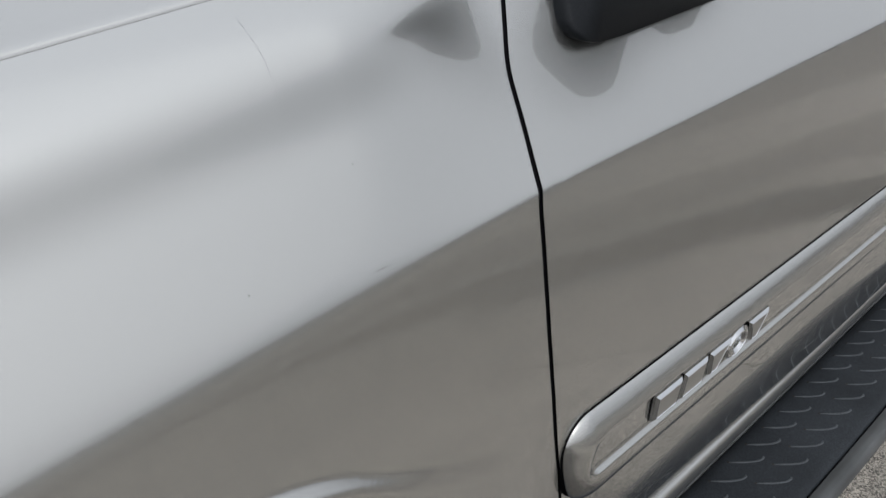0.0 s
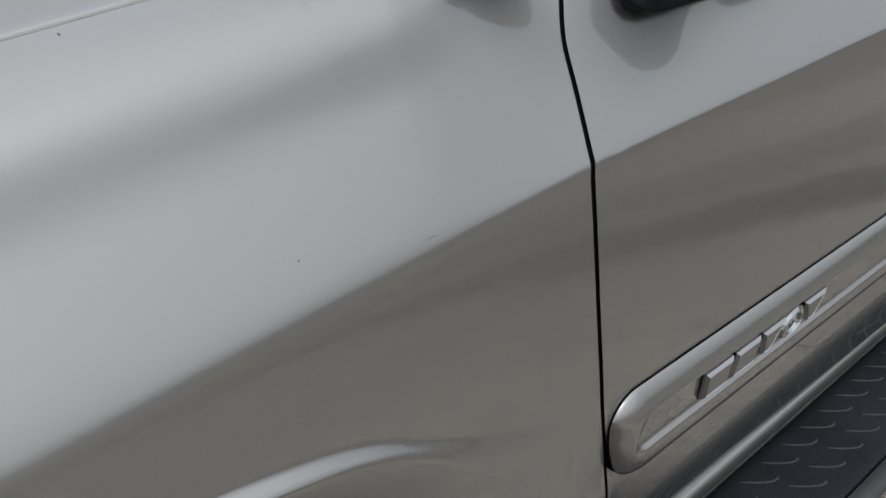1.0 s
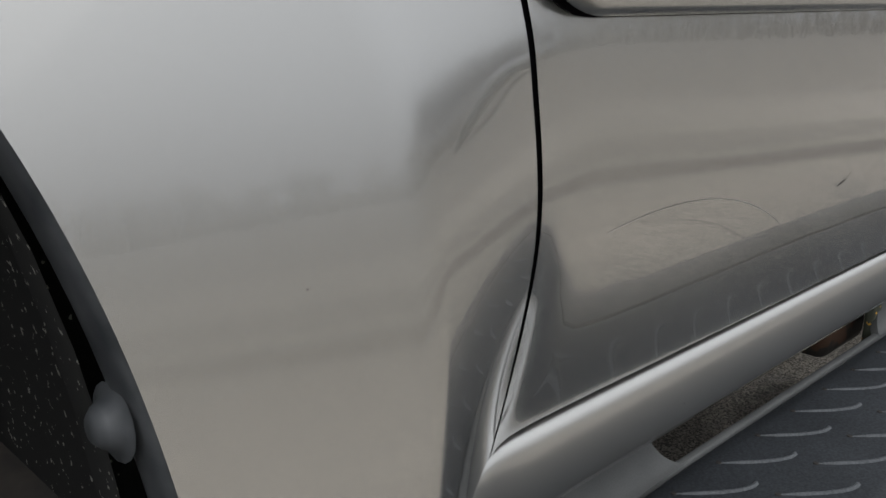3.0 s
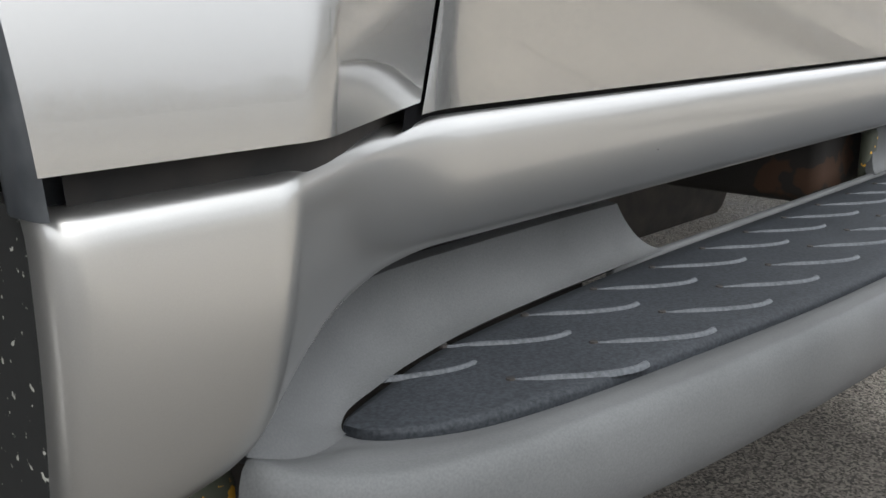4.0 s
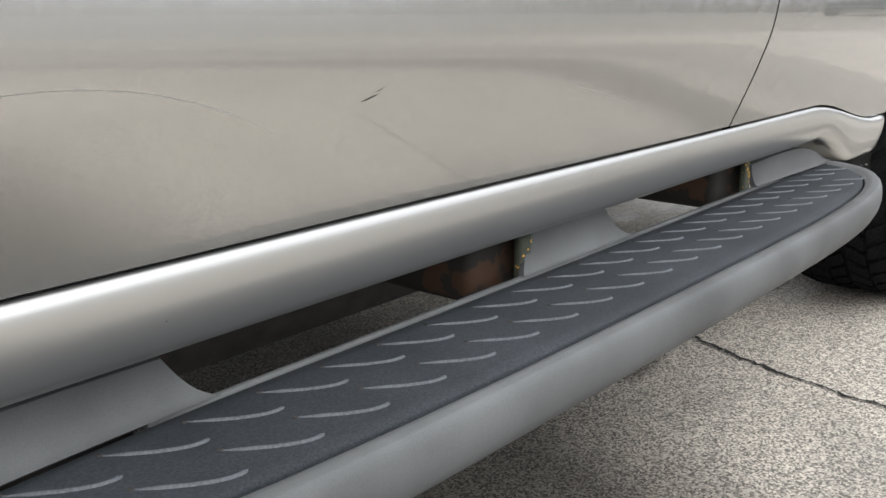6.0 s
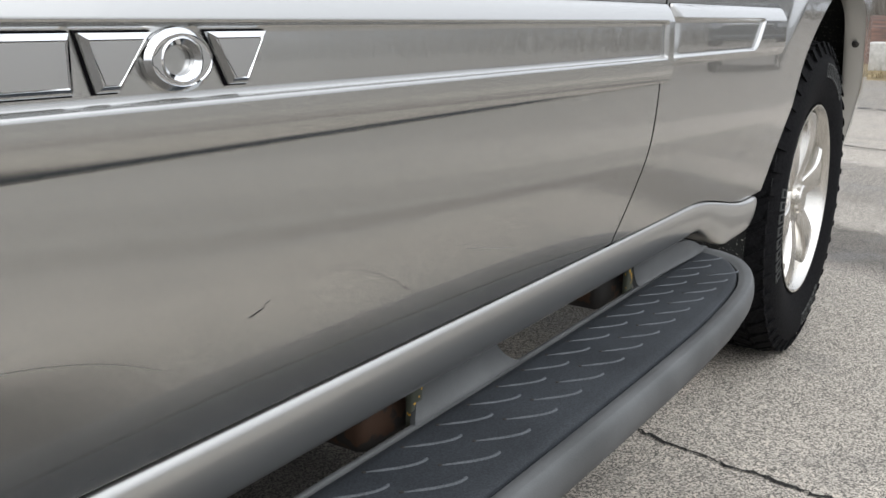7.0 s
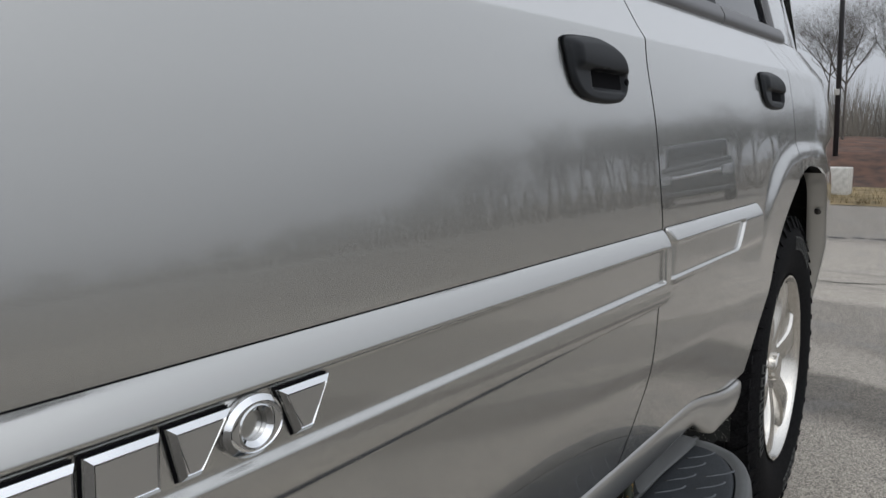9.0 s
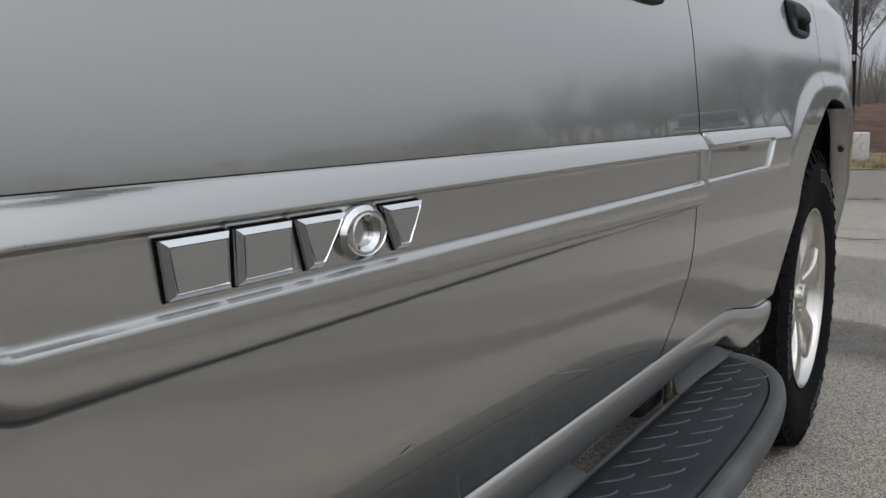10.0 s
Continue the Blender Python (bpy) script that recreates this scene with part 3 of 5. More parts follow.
def moulding(x0, x1, z0, z1, r_low, r_top, groove, end_round, slant=0.0, high=0.0148):
    """A raised strip with round corners and a sunken groove; slant: how far the groove's rear end leans back."""
    fine = [groove[1] + k for k in (-0.016, -0.012, -0.008, -0.005, -0.003, -0.0015, 0.0, 0.0015, 0.004)]
    xs = sorted(set([round(v, 5) for v in np.concatenate([x0 + 0.09 * (np.linspace(0, 1, 40) ** 1.7), np.linspace(x0 + 0.09, x1 - 0.09, 30), x1 - 0.09 * (np.linspace(0, 1, 40) ** 1.7), fine])]))
    gx0, gx1, gz0, gz1, gr = groove
    rows = []
    for x in xs:
        def corner(d, r):
            return r - math.sqrt(max(0.0, r * r - (r - d) ** 2)) if d < r else 0.0
        d0, d1 = x - x0, x1 - x
        zt = z1 - corner(d0, r_top) - corner(d1, end_round)
        zb = z0 + corner(d0, r_low) + corner(d1, end_round)
        # rows keep to the groove's edges so that they stay crisp
        marks = [0, .002, .005, .009, .014, .020, .025]
        zz = [zb + (gz0 - 0.0015 - zb) * m / 0.0265 for m in marks] + [gz0 - 0.0015, gz0, gz0 + 0.0015, gz0 + 0.003] + list(np.linspace(gz0 + 0.006, gz1 - 0.006, 6)) + [gz1 - 0.003, gz1 - 0.0015, gz1] + [gz1 + (zt - gz1) * m for m in (.06, .15, .3, .45, .6, .72, .82, .9, .96, 1.0)]
        row = []
        for z in zz:
            z = min(max(z, zb), zt)
            if d0 < r_top and z > z1 - r_top:
                d = r_top - math.hypot(r_top - d0, z - z1 + r_top)
            elif d0 < r_low and z < z0 + r_low:
                d = r_low - math.hypot(r_low - d0, z0 + r_low - z)
            else:
                d = min(d0, z1 - z, z - z0)
            over = 0.5 * quarter_round(d + 0.0003, 0.021) + 0.5 * min(1.0, max(0.0, d / 0.021))
            under = 0.25 + 0.75 * quarter_round(d + 0.0004, 0.022)
            h = high * (under + (over - under) * smooth01(z0 + 0.022, z1 - 0.022, z)) * quarter_round(d1 + 0.0006, 0.006)
            inx = min(x - gx0, gx1 - x)
            inz = min(z - gz0, gz1 - z)
            if gr > 0 and inx < gr and inz < gr and (slant or x - gx0 < gr):
                dist = gr - math.hypot(gr - inx, gr - inz)
            else:
                dist = min(inx, inz)
            h -= 0.0050 * smooth01(-0.001, 0.0022, dist) * min(1.0, h / high)
            xe = x + slant * (z - gz0) * smooth01(gx1 - 0.15, gx1 - 0.03, x) * (1 - smooth01(gx1 + 0.02, x1, x))
            row.append((xe, side_y(xe, z) - h, z))
        rows.append(row)
    return strip(rows)

def gap_line(x0, x1, z0, z1, r_low, r_top, wide=0.0007):
    """Thin black line that colours in the shadow gap round a moulding."""
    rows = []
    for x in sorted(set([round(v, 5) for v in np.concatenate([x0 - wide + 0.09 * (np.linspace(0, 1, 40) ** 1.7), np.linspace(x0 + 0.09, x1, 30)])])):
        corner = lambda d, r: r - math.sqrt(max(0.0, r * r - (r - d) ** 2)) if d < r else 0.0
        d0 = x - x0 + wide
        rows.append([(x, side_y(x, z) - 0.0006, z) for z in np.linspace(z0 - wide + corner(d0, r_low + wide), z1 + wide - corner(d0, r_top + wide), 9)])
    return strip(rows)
part("moulding_gap_line", gap_line(0.021, 1.100, 0.702, 0.799, 0.060, 0.030), SEAL_AND_SHADE, LEFT["front"])
part("moulding_gap_line", gap_line(1.112, 1.655, 0.7225, 0.8005, 0.004, 0.004), SEAL_AND_SHADE, LEFT["rear"])
part("door_moulding", moulding(0.021, 1.100, 0.702, 0.799, 0.060, 0.030, (0.050, 1.075, 0.7345, 0.7775, 0.018), 0.008), PAINT, LEFT["front"])
part("door_moulding", moulding(1.112, 1.662, 0.7225, 0.8005, 0.004, 0.004, (1.100, 1.478, 0.7345, 0.7815, 0.010), 0.012, 1.0), PAINT, LEFT["rear"])

# ---- chrome badge: five plain raised shapes with bevelled rims
def plate(outline, hole=None, y=0.0, thick=0.0062, rim=0.0032):
    """A raised plate over an outline of (x, z) points, its rim bevelled inward, with an oval hole if given."""
    n = len(outline)
    cx = sum(p[0] for p in outline) / n
    cz = sum(p[1] for p in outline) / n
    def ring(pts, inset, depth):
        out = []
        m = len(pts)
        for i in range(m):
            a, b, c = Vector(pts[i - 1]), Vector(pts[i]), Vector(pts[(i + 1) % m])
            e1, e2 = (b - a).normalized(), (c - b).normalized()
            n1, n2 = Vector((-e1.y, e1.x)), Vector((-e2.y, e2.x))
            k = (n1 + n2)
            k = k / max(0.35, k.length_squared / 2) if k.length > 1e-6 else n1
            q = b + k * inset
            out.append((q.x, y - depth, q.y))
        return out
    rings = [ring(outline, 0, 0), ring(outline, 0, thick * 0.55), ring(outline, rim, thick), ring(outline, rim + 0.0006, thick - 0.0007), ring(outline, rim + 0.0012, thick - 0.0007)]
    if hole:
        h = list(hole)
        rings += [ring(h, -rim - 0.0012, thick - 0.0007), ring(h, -rim, thick), ring(h, 0, thick * 0.55), ring(h, 0, 0)]
    vs = [p for r in rings for p in r]
    fs = []
    for k in range(len(rings) - 1):
        for i in range(n):
            j = (i + 1) % n
            fs.append((k * n + i, k * n + j, (k + 1) * n + j, (k + 1) * n + i))
    if not hole:
        fs.append(tuple((len(rings) - 1) * n + i for i in range(n)))
    return vs, fs

BZ0, BZ1 = 0.7425, 0.7725
def badge(outline, hole=None):
    xm = sum(p[0] for p in outline) / len(outline)
    y0 = side_y(xm, 0.757) - 0.0101
    ob = sharp(part("badge_shape", plate(outline, hole, y=y0), CHROME, car, "chrome badge shape with bevelled rim"), 20)
    cx, cz = sum(p[0] for p in outline) / len(outline), sum(p[1] for p in outline) / len(outline)
    grow = lambda pts, k: [(cx + (x - cx) * (1 - k / max(0.008, abs(x - cx))) if abs(x - cx) > 0.003 else x, cz + (z - cz) * (1 - k / max(0.008, abs(z - cz))) if abs(z - cz) > 0.003 else z) for x, z in pts]
    n = len(outline)
    inner = grow(outline, 0.0042)
    top = y0 - 0.0059
    if hole:
        ring = grow(hole, -0.0044)
        vs, fs = [(x, top, z) for x, z in inner + ring], [(i, (i + 1) % n, n + (i + 1) % n, n + i) for i in range(n)]
    else:
        vs, fs = [(x, top, z) for x, z in inner], [tuple(range(n))]
    part("badge_face", (vs, fs), BADGE_FACE, ob, "satin grey badge face")
    if not hole:
        # black plate grown past the badge's edge draws its dark outline
        part("badge_outline", ([(x, y0 - 0.0003, z) for x, z in grow(outline, -0.0011)], [tuple(range(n))]), SEAL_AND_SHADE, ob)
oval = lambda cx, cz, a, b, n=40: [(cx + a * math.cos(2 * math.pi * i / n), cz + b * math.sin(2 * math.pi * i / n)) for i in range(n)]
badge([(0.1500, BZ0), (0.1926, BZ0), (0.1926, BZ1), (0.1462, BZ1)])
badge([(0.1974, BZ0), (0.2418, BZ0), (0.2418, BZ1), (0.1974, BZ1)])
badge([(0.2551, BZ0), (0.2692, BZ0), (0.2920, BZ1), (0.2465, BZ1)])
badge(oval(0.3099, (BZ0 + BZ1) / 2, 0.0245, 0.0175), oval(0.3099, (BZ0 + BZ1) / 2, 0.0105, 0.0085))
badge([(0.3459, BZ0), (0.3610, BZ0), (0.3780, BZ1), (0.3307, BZ1)])

# ---- black pull handles
def lathe(profile, seg, cx, y0, cz):
    vs, fs = [], []
    n = len(profile)
    for k in range(seg):
        g = 2 * math.pi * k / seg
        for r, y in profile:
            vs.append((cx + r * math.sin(g), y0 + y, cz + r * math.cos(g)))
    for k in range(seg):
        for j in range(n - 1):
            a, b = k * n + j, ((k + 1) % seg) * n + j
            fs.append((a, a + 1, b + 1, b))
    return vs, fs

HANDLE_EDGE = [(0.0, 0.80), (0.045, 0.93), (0.31, 0.99), (0.645, 1.0), (0.883, 0.87), (0.99, 0.63), (1.0, 0.31), (0.85, 0.05), (0.50, 0.0), (0.20, 0.06), (0.05, 0.30), (0.0, 0.80)]
def handle(x0, x1, z0, z1, parent):
    """Pull handle: a rim, a bulging paddle over the upper half, a finger pocket below it, blackened by a sheet; all
    follow the door's curve.
    """
    w, h = x1 - x0, z1 - z0
    edge = curve2(HANDLE_EDGE)
    N, R = 72, 26
    at = lambda a, b, d: (x0 + a * w, side_y(x0 + a * w, z0 + b * h) - d, z0 + b * h)
    rows = []
    for k in range(R + 1):
        s = 1.0 if k > R - 2 else (k / (R - 2)) ** 0.85
        row = []
        for i in range(N):
            ea, eb = edge(i / N)
            a, b = 0.52 + (ea - 0.52) * s, 0.50 + (eb - 0.50) * s
            rim = smooth01(0.0, 0.10, 1 - s)
            paddle = smooth01(0.47, 0.53, b) * smooth01(0.02, 0.16, a) * (1 - smooth01(0.93, 1.0, a))
            pocket = smooth01(0.30, 0.36, a) * (1 - smooth01(0.86, 0.92, a)) * smooth01(0.16, 0.24, b) * (1 - smooth01(0.48, 0.52, b))
            d = 0.0025 + 0.0045 * rim + 0.0080 * paddle * smooth01(0.0, 0.25, 1 - s) * (0.6 + 0.4 * math.sin(math.pi * min(1.0, max(0.0, (b - 0.45) / 0.55)))) - 0.0050 * pocket
            row.append(at(a, b, -0.006 if k == R else d))
        rows.append(row)
    vs = [p for r in rows for p in r]
    fs = [(k * N + i, (k + 1) * N + i, (k + 1) * N + (i + 1) % N, k * N + (i + 1) % N) for k in range(R) for i in range(N)]
    hob = part("door_handle", (vs, fs), BLACK_PLASTIC, parent, "black textured plastic pull handle")
    # black sheet over the shallow recess colours in a deep pocket's shade
    part("pocket_shade", strip([[at(0.34 + 0.54 * i / 10, 0.20 + 0.29 * j / 8, 0.0025) for i in range(11)] for j in range(9)]), SEAL_AND_SHADE, hob, "black sheet that colours in the finger pocket's shade")
    if parent is LEFT["front"]:
        x, y, z = at(0.925, 0.36, 0.0078)
        part("lock", lathe([(0.0, -0.0005), (0.0035, -0.0005), (0.0045, 0.001), (0.005, 0.004)], 16, x, y, z), SEAL_AND_SHADE, hob, "small key lock")

handle(0.814, 0.992, 0.955, 1.0255, LEFT["front"])
handle(1.745, 1.952, 0.973, 1.0445, LEFT["rear"])

# ---- mirror with its base on the door
mb = []
base_line = [(0.069, 1.150), (0.064, 1.120), (0.060, 1.100), (0.0560, 1.092), (0.0560, 1.085), (0.062, 1.0790), (0.075, 1.0760), (0.106, 1.0765), (0.150, 1.0790), (0.250, 1.0850), (0.31, 1.090), (0.32, 1.10), (0.31, 1.14), (0.22, 1.155), (0.12, 1.16)]
rings = []
for s, d in ((1.0, 0.0), (1.0, 0.008), (0.985, 0.012), (0.96, 0.0135)):
    rings.append([(0.165 + (x - 0.165) * s, side_y(x, min(z, 1.12)) - d, 1.12 + (z - 1.12) * s) for x, z in base_line])
n = len(base_line)
part("mirror_base", ([p for r in rings for p in r], [(k * n + i, k * n + (i + 1) % n, (k + 1) * n + (i + 1) % n, (k + 1) * n + i) for k in range(3) for i in range(n)] + [tuple(3 * n + i for i in range(n))]), BLACK_PLASTIC, car, "black plastic mirror base on the door")
mh = bmesh.new()
box(mh, 0.435, 0.525, -0.195, -0.05, 1.258, 1.38, 0.043, 5)
part("mirror_housing", mh, BLACK_PLASTIC, car, "black plastic mirror housing")
arm = bmesh.new()
box(arm, 0.445, 0.505, -0.06, 0.12, 1.19, 1.28, 0.012, 3)
part("mirror_arm", arm, BLACK_PLASTIC, car)

# ---- rocker panel: flares out to the wheel opening in front
def rocker_y(x):
    t = min(1.0, max(0.0, (x + 0.0565) / 0.125))
    return 0.002 - 0.056 * (1 - t) ** 1.7
ROCK_Y = lambda x: sum(rocker_y(x + k) for k in (-0.004, -0.0015, 0.0015, 0.004)) / 4
ROCK_Z = lambda x: 0.5075 - 0.0015 * (1 - smooth01(-0.06, 0.06, x)) - 0.046 * smooth01(1.30, 1.66, x)
LOW_LINE = curve([(-0.13, 0.4115), (-0.095, 0.4135), (-0.0675, 0.4185), (-0.057, 0.4245), (-0.041, 0.4305), (-0.018, 0.4400), (0.0, 0.4450), (0.025, 0.4482), (0.06, 0.4492), (0.3, 0.4498), (2.0, 0.4498)], 0.006)
ROCK_LOW = lambda x: LOW_LINE(x) - 0.054 * smooth01(1.37, 1.56, x)
def rocker_row(x, deep=0.0):
    """The panel's section: a ledge, a tight ridge, a face that tucks in, and the lower edge; near the flare's corner the face leans forward."""
    y, zt, zb = ROCK_Y(x), ROCK_Z(x), ROCK_LOW(x)
    pts = [(y + 0.075, zt - 0.006), (y + 0.035, zt - 0.004), (y + 0.018, zt - 0.0022), (y + 0.0105, zt - 0.0006), (y + 0.0066, zt - 0.0002), (y + 0.0036, zt - 0.0015), (y + 0.0017, zt - 0.0038), (y + 0.0007, zt - 0.0070), (y + 0.0002, zt - 0.012)]
    face = zb + 0.008
    for s in (0.15, 0.3, 0.45, 0.6, 0.75, 0.88, 1.0):
        pts.append((y + 0.0002 + 0.0005 * s + 0.0080 * s ** 2.2, zt - 0.012 + (face - zt + 0.012) * s))
    pts += [(y + 0.0115, zb + 0.003), (y + 0.017, zb + 0.0005), (y + 0.027, zb), (y + 0.08, zb + 0.004)]
    near = smooth01(-0.125, -0.07, x) * (1 - smooth01(-0.058, 0.055, x))
    back = 0.016 * smooth01(1.45, 1.69, x)
    return [(x - back * min(1.0, max(0.0, (zt - b) / 0.06)) ** 1.5 - 0.0100 * near * min(1.0, max(0.0, (zt - b) / 0.083)) ** 1.2, a + deep, b) for a, b in pts]
xs = list(np.linspace(-0.112, -0.072, 10)) + list(np.linspace(-0.070, 0.075, 74)) + list(np.linspace(0.09, 1.1, 40)) + list(np.linspace(1.12, 1.690, 40))
rows = [rocker_row(-0.1262, 0.0105), rocker_row(-0.1255, 0.0075), rocker_row(-0.1240, 0.0042), rocker_row(-0.1215, 0.0012), rocker_row(-0.117, 0.0002)] + [rocker_row(x) for x in xs]
# behind the last row the panel turns in along the wheel opening
rows.append([(p[0] + 0.004, p[1] + 0.012, p[2]) for p in rows[-1]])
rows.append([(p[0] + 0.004, p[1] + 0.10, p[2]) for p in rows[-2]])
part("rocker_panel", strip(rows), PAINT_ROUGH, car)
part("rocker_panel", mirrored(strip(rows)), PAINT_ROUGH, car)
part("cladding_end", strip([rocker_row(-0.1262, 0.0105), rocker_row(-0.1270, 0.020), rocker_row(-0.1262, 0.10)]), LINER, car, "dark dirty end of the sill cladding in the wheel opening")
# ---- running board
EDGES = [(-0.0150, -0.018, -0.0665, -0.034), (-0.0125, -0.0265, -0.058, -0.0475), (-0.003, -0.036, -0.032, -0.061), (0.020, -0.049, 0.006, -0.0745), (0.060, -0.059, 0.055, -0.083),
         (0.13, -0.069, 0.13, -0.094), (0.255, -0.083, 0.26, -0.105), (0.45, -0.092, 0.45, -0.112), (0.75, -0.098, 0.75, -0.119), (1.0, -0.100, 1.0, -0.121), (1.14, -0.096, 1.15, -0.117),
         (1.255, -0.086, 1.265, -0.105), (1.335, -0.068, 1.350, -0.084), (1.395, -0.040, 1.415, -0.052), (1.425, -0.008, 1.450, -0.012), (1.435, 0.022, 1.462, 0.022)]
PAD_OUT, RIDGE = curve2([e[:2] for e in EDGES]), curve2([e[2:] for e in EDGES])
PAD_IN = curve2([(-0.015, -0.018), (-0.0135, -0.0145), (-0.006, -0.010), (0.018, -0.001), (0.060, 0.012), (0.13, 0.020), (0.255, 0.0265), (0.45, 0.0265), (0.75, 0.026), (1.0, 0.026), (1.14, 0.026), (1.255, 0.026), (1.335, 0.026), (1.395, 0.025), (1.425, 0.024), (1.435, 0.022)])
TREAD_Z = 0.406
board = new("running_board")
board.parent = car
board["label"] = "grey plastic running board with dark ribbed tread"
N = 150
rim = []
for i in range(N + 1):
    s = i / N
    p, q = PAD_OUT(s), RIDGE(s)
    d = Vector((q[0] - p[0], q[1] - p[1]))
    L = max(d.length, 1e-5)
    d /= L
    zr = 0.4085 + 0.0100 * (1 - smooth01(0.0, 0.15, s))
    zi = TREAD_Z - 0.0030
    bend = 1 - smooth01(0.0, 0.12, s)
    row = [(p[0], p[1], TREAD_Z - 0.012), (p[0] + d.x * 0.0016, p[1] + d.y * 0.0016, zi)]
    for v in (0.93, 0.85, 0.75, 0.62, 0.48, 0.34, 0.22, 0.12, 0.05):
        g = radians(90 * v)
        k = (1 - v) * (1 - bend) + bend * math.cos(g)
        row.append((q[0] + (p[0] - q[0]) * v, p[1] + (q[1] - p[1]) * ((1 - v) * (1 - bend) + bend * math.cos(g)), zr + (zi - zr) * ((1 - bend) * smooth01(0.35, 1.0, v) + bend * math.sin(g))))
    for a, b in ((0.0, 0.0006), (0.0028, 0.0032), (0.0045, 0.0075), (0.0055, 0.014), (0.0058, 0.022), (0.0040, 0.032), (-0.001, 0.042), (-0.010, 0.050), (-0.026, 0.0545), (-0.060, 0.056)):
        row.append((q[0] + d.x * a, q[1] + d.y * a, zr - b))
    rim.append(row)
part("board_rim", strip(rim), GREY_PLASTIC, board, "grey plastic rim, scuffed and dusty")
pad = []
for i in range(N + 1):
    s = i / N
    p, q = PAD_IN(s), PAD_OUT(s)
    row = []
    for v in [0.0, 0.0, 0.02] + [k / 8 for k in range(1, 8)] + [0.98, 1.0, 1.0]:
        row.append([p[0] + (q[0] - p[0]) * v, p[1] + (q[1] - p[1]) * v, TREAD_Z])
    row[0][2] -= 0.014
    row[1][2] -= 0.0035
    row[2][2] -= 0.0008
    row[-1][2] -= 0.014
    row[-2][2] -= 0.0025
    row[-3][2] -= 0.0003
    pad.append([(a, b + (0.0012 if k >= 10 else 0), c) for k, (a, b, c) in enumerate(row)])
part("tread_pad", strip(pad), TREAD, board, "dark rubber tread pad")
far_board = new("running_board")
far_board.parent = car
part("board_rim", mirrored(strip(rim)), GREY_PLASTIC, far_board)
part("tread_pad", mirrored(strip(pad)), TREAD, far_board)

# raised ribs, each with a drain dimple at its start
def rib_mesh():
    path = [(0.000, 0.000), (0.012, -0.011), (0.024, -0.0205), (0.035, -0.0275), (0.043, -0.0310), (0.049, -0.0322), (0.054, -0.0320), (0.0575, -0.0305)]
    rows = []
    for i, (x, y) in enumerate(path):
        a, b = path[max(0, i - 1)], path[min(len(path) - 1, i + 1)]
        t = Vector((b[0] - a[0], b[1] - a[1])).normalized()
        nrm = Vector((-t.y, t.x))
        w = 0.0021 * (0.55 if i in (0, len(path) - 1) else 1.0)
        h = 0.0022 * (0.3 if i in (0, len(path) - 1) else 1.0)
        rows.append([(x + nrm.x * w * k, y + nrm.y * w * k, h * g - 0.0006) for k, g in ((-1.0, 0), (-0.55, 0.75), (0, 1.0), (0.55, 0.75), (1.0, 0))])
    return strip(rows)
me = bpy.data.meshes.new("grip_rib")
v, f = rib_mesh()
me.from_pydata(v, [], f)
for p in me.polygons:
    p.use_smooth = True
me.materials.append(TREAD_RIB)
dm = bpy.data.meshes.new("dimple")
b = bmesh.new()
bmesh.ops.create_cone(b, cap_ends=True, segments=8, radius1=0.0022, radius2=0.0018, depth=0.0012)
b.to_mesh(dm)
b.free()
dm.materials.append(UNDERBODY)
for k in range(-2, 27):
    for dx, y0 in ((0.1225, 0.0125), (0.113, -0.034)):
        x = dx + 0.0565 * k
        if x < 0.0 or x > 1.38 or (y0 < 0 and (x < 0.05 or x > 1.30)):
            continue
        rib = new("grip_rib", me)
        rib.parent = board
        rib.location = (x, y0, TREAD_Z)
        rib.scale = (0.92, 0.96 if x > 0.03 else 0.75, 1)
        dim = new("drain_dimple", dm)
        dim.parent = board
        dim.location = (x, y0, TREAD_Z + 0.0002)

# concave skirts that carry the board up to the rocker
def skirt(top, low, n, ends=(True, True)):
    rows = []
    T, B = curve2(top), curve2(low)
    for i in range(n + 1):
        s = i / n
        a, c = Vector(T(s)), Vector(B(s))
        row = []
        for k in range(11):
            v = k / 10
            # a quarter-round hollow: drops fast, then runs out flat
            g = radians(90 * v)
            p = Vector((a.x + (c.x - a.x) * v, a.y + (c.y - a.y) * (1 - math.cos(g)), a.z + (c.z - a.z) * math.sin(g)))
            row.append(tuple(p))
        back = [(p[0], p[1] + 0.006, p[2] - 0.004) for p in reversed(row)]
        rows.append([(row[0][0], row[0][1] + 0.008, row[0][2] + 0.001)] + row + back)
    n2 = len(rows[0])
    vs, fs = strip(rows)
    fs += ([tuple(range(n2))] if ends[0] else []) + [tuple((len(rows) - 1) * n2 + j for j in range(n2 - 1, -1, -1))]
    return vs, fs
Z2 = TREAD_Z + 0.0012
s1 = skirt([(-0.0665, -0.034, 0.4185), (-0.0570, -0.0265, 0.4235), (-0.041, -0.0125, 0.4290), (-0.018, 0.0035, 0.4370), (0.004, 0.016, 0.4395), (0.028, 0.026, 0.4395), (0.06, 0.034, 0.4390), (0.11, 0.038, 0.4385), (0.17, 0.040, 0.4385), (0.240, 0.040, 0.4385)],
           [(-0.0150, -0.018, 0.4030), (-0.0150, -0.0165, 0.4032), (-0.0125, -0.0125, 0.4040), (-0.005, -0.008, 0.4060), (0.012, -0.003, Z2), (0.040, 0.006, Z2), (0.085, 0.0155, Z2), (0.14, 0.021, Z2), (0.200, 0.024, Z2), (0.274, 0.027, Z2)], 90, (False, True))
sharp(part("board_skirt", s1, GREY_PLASTIC, board), 50)
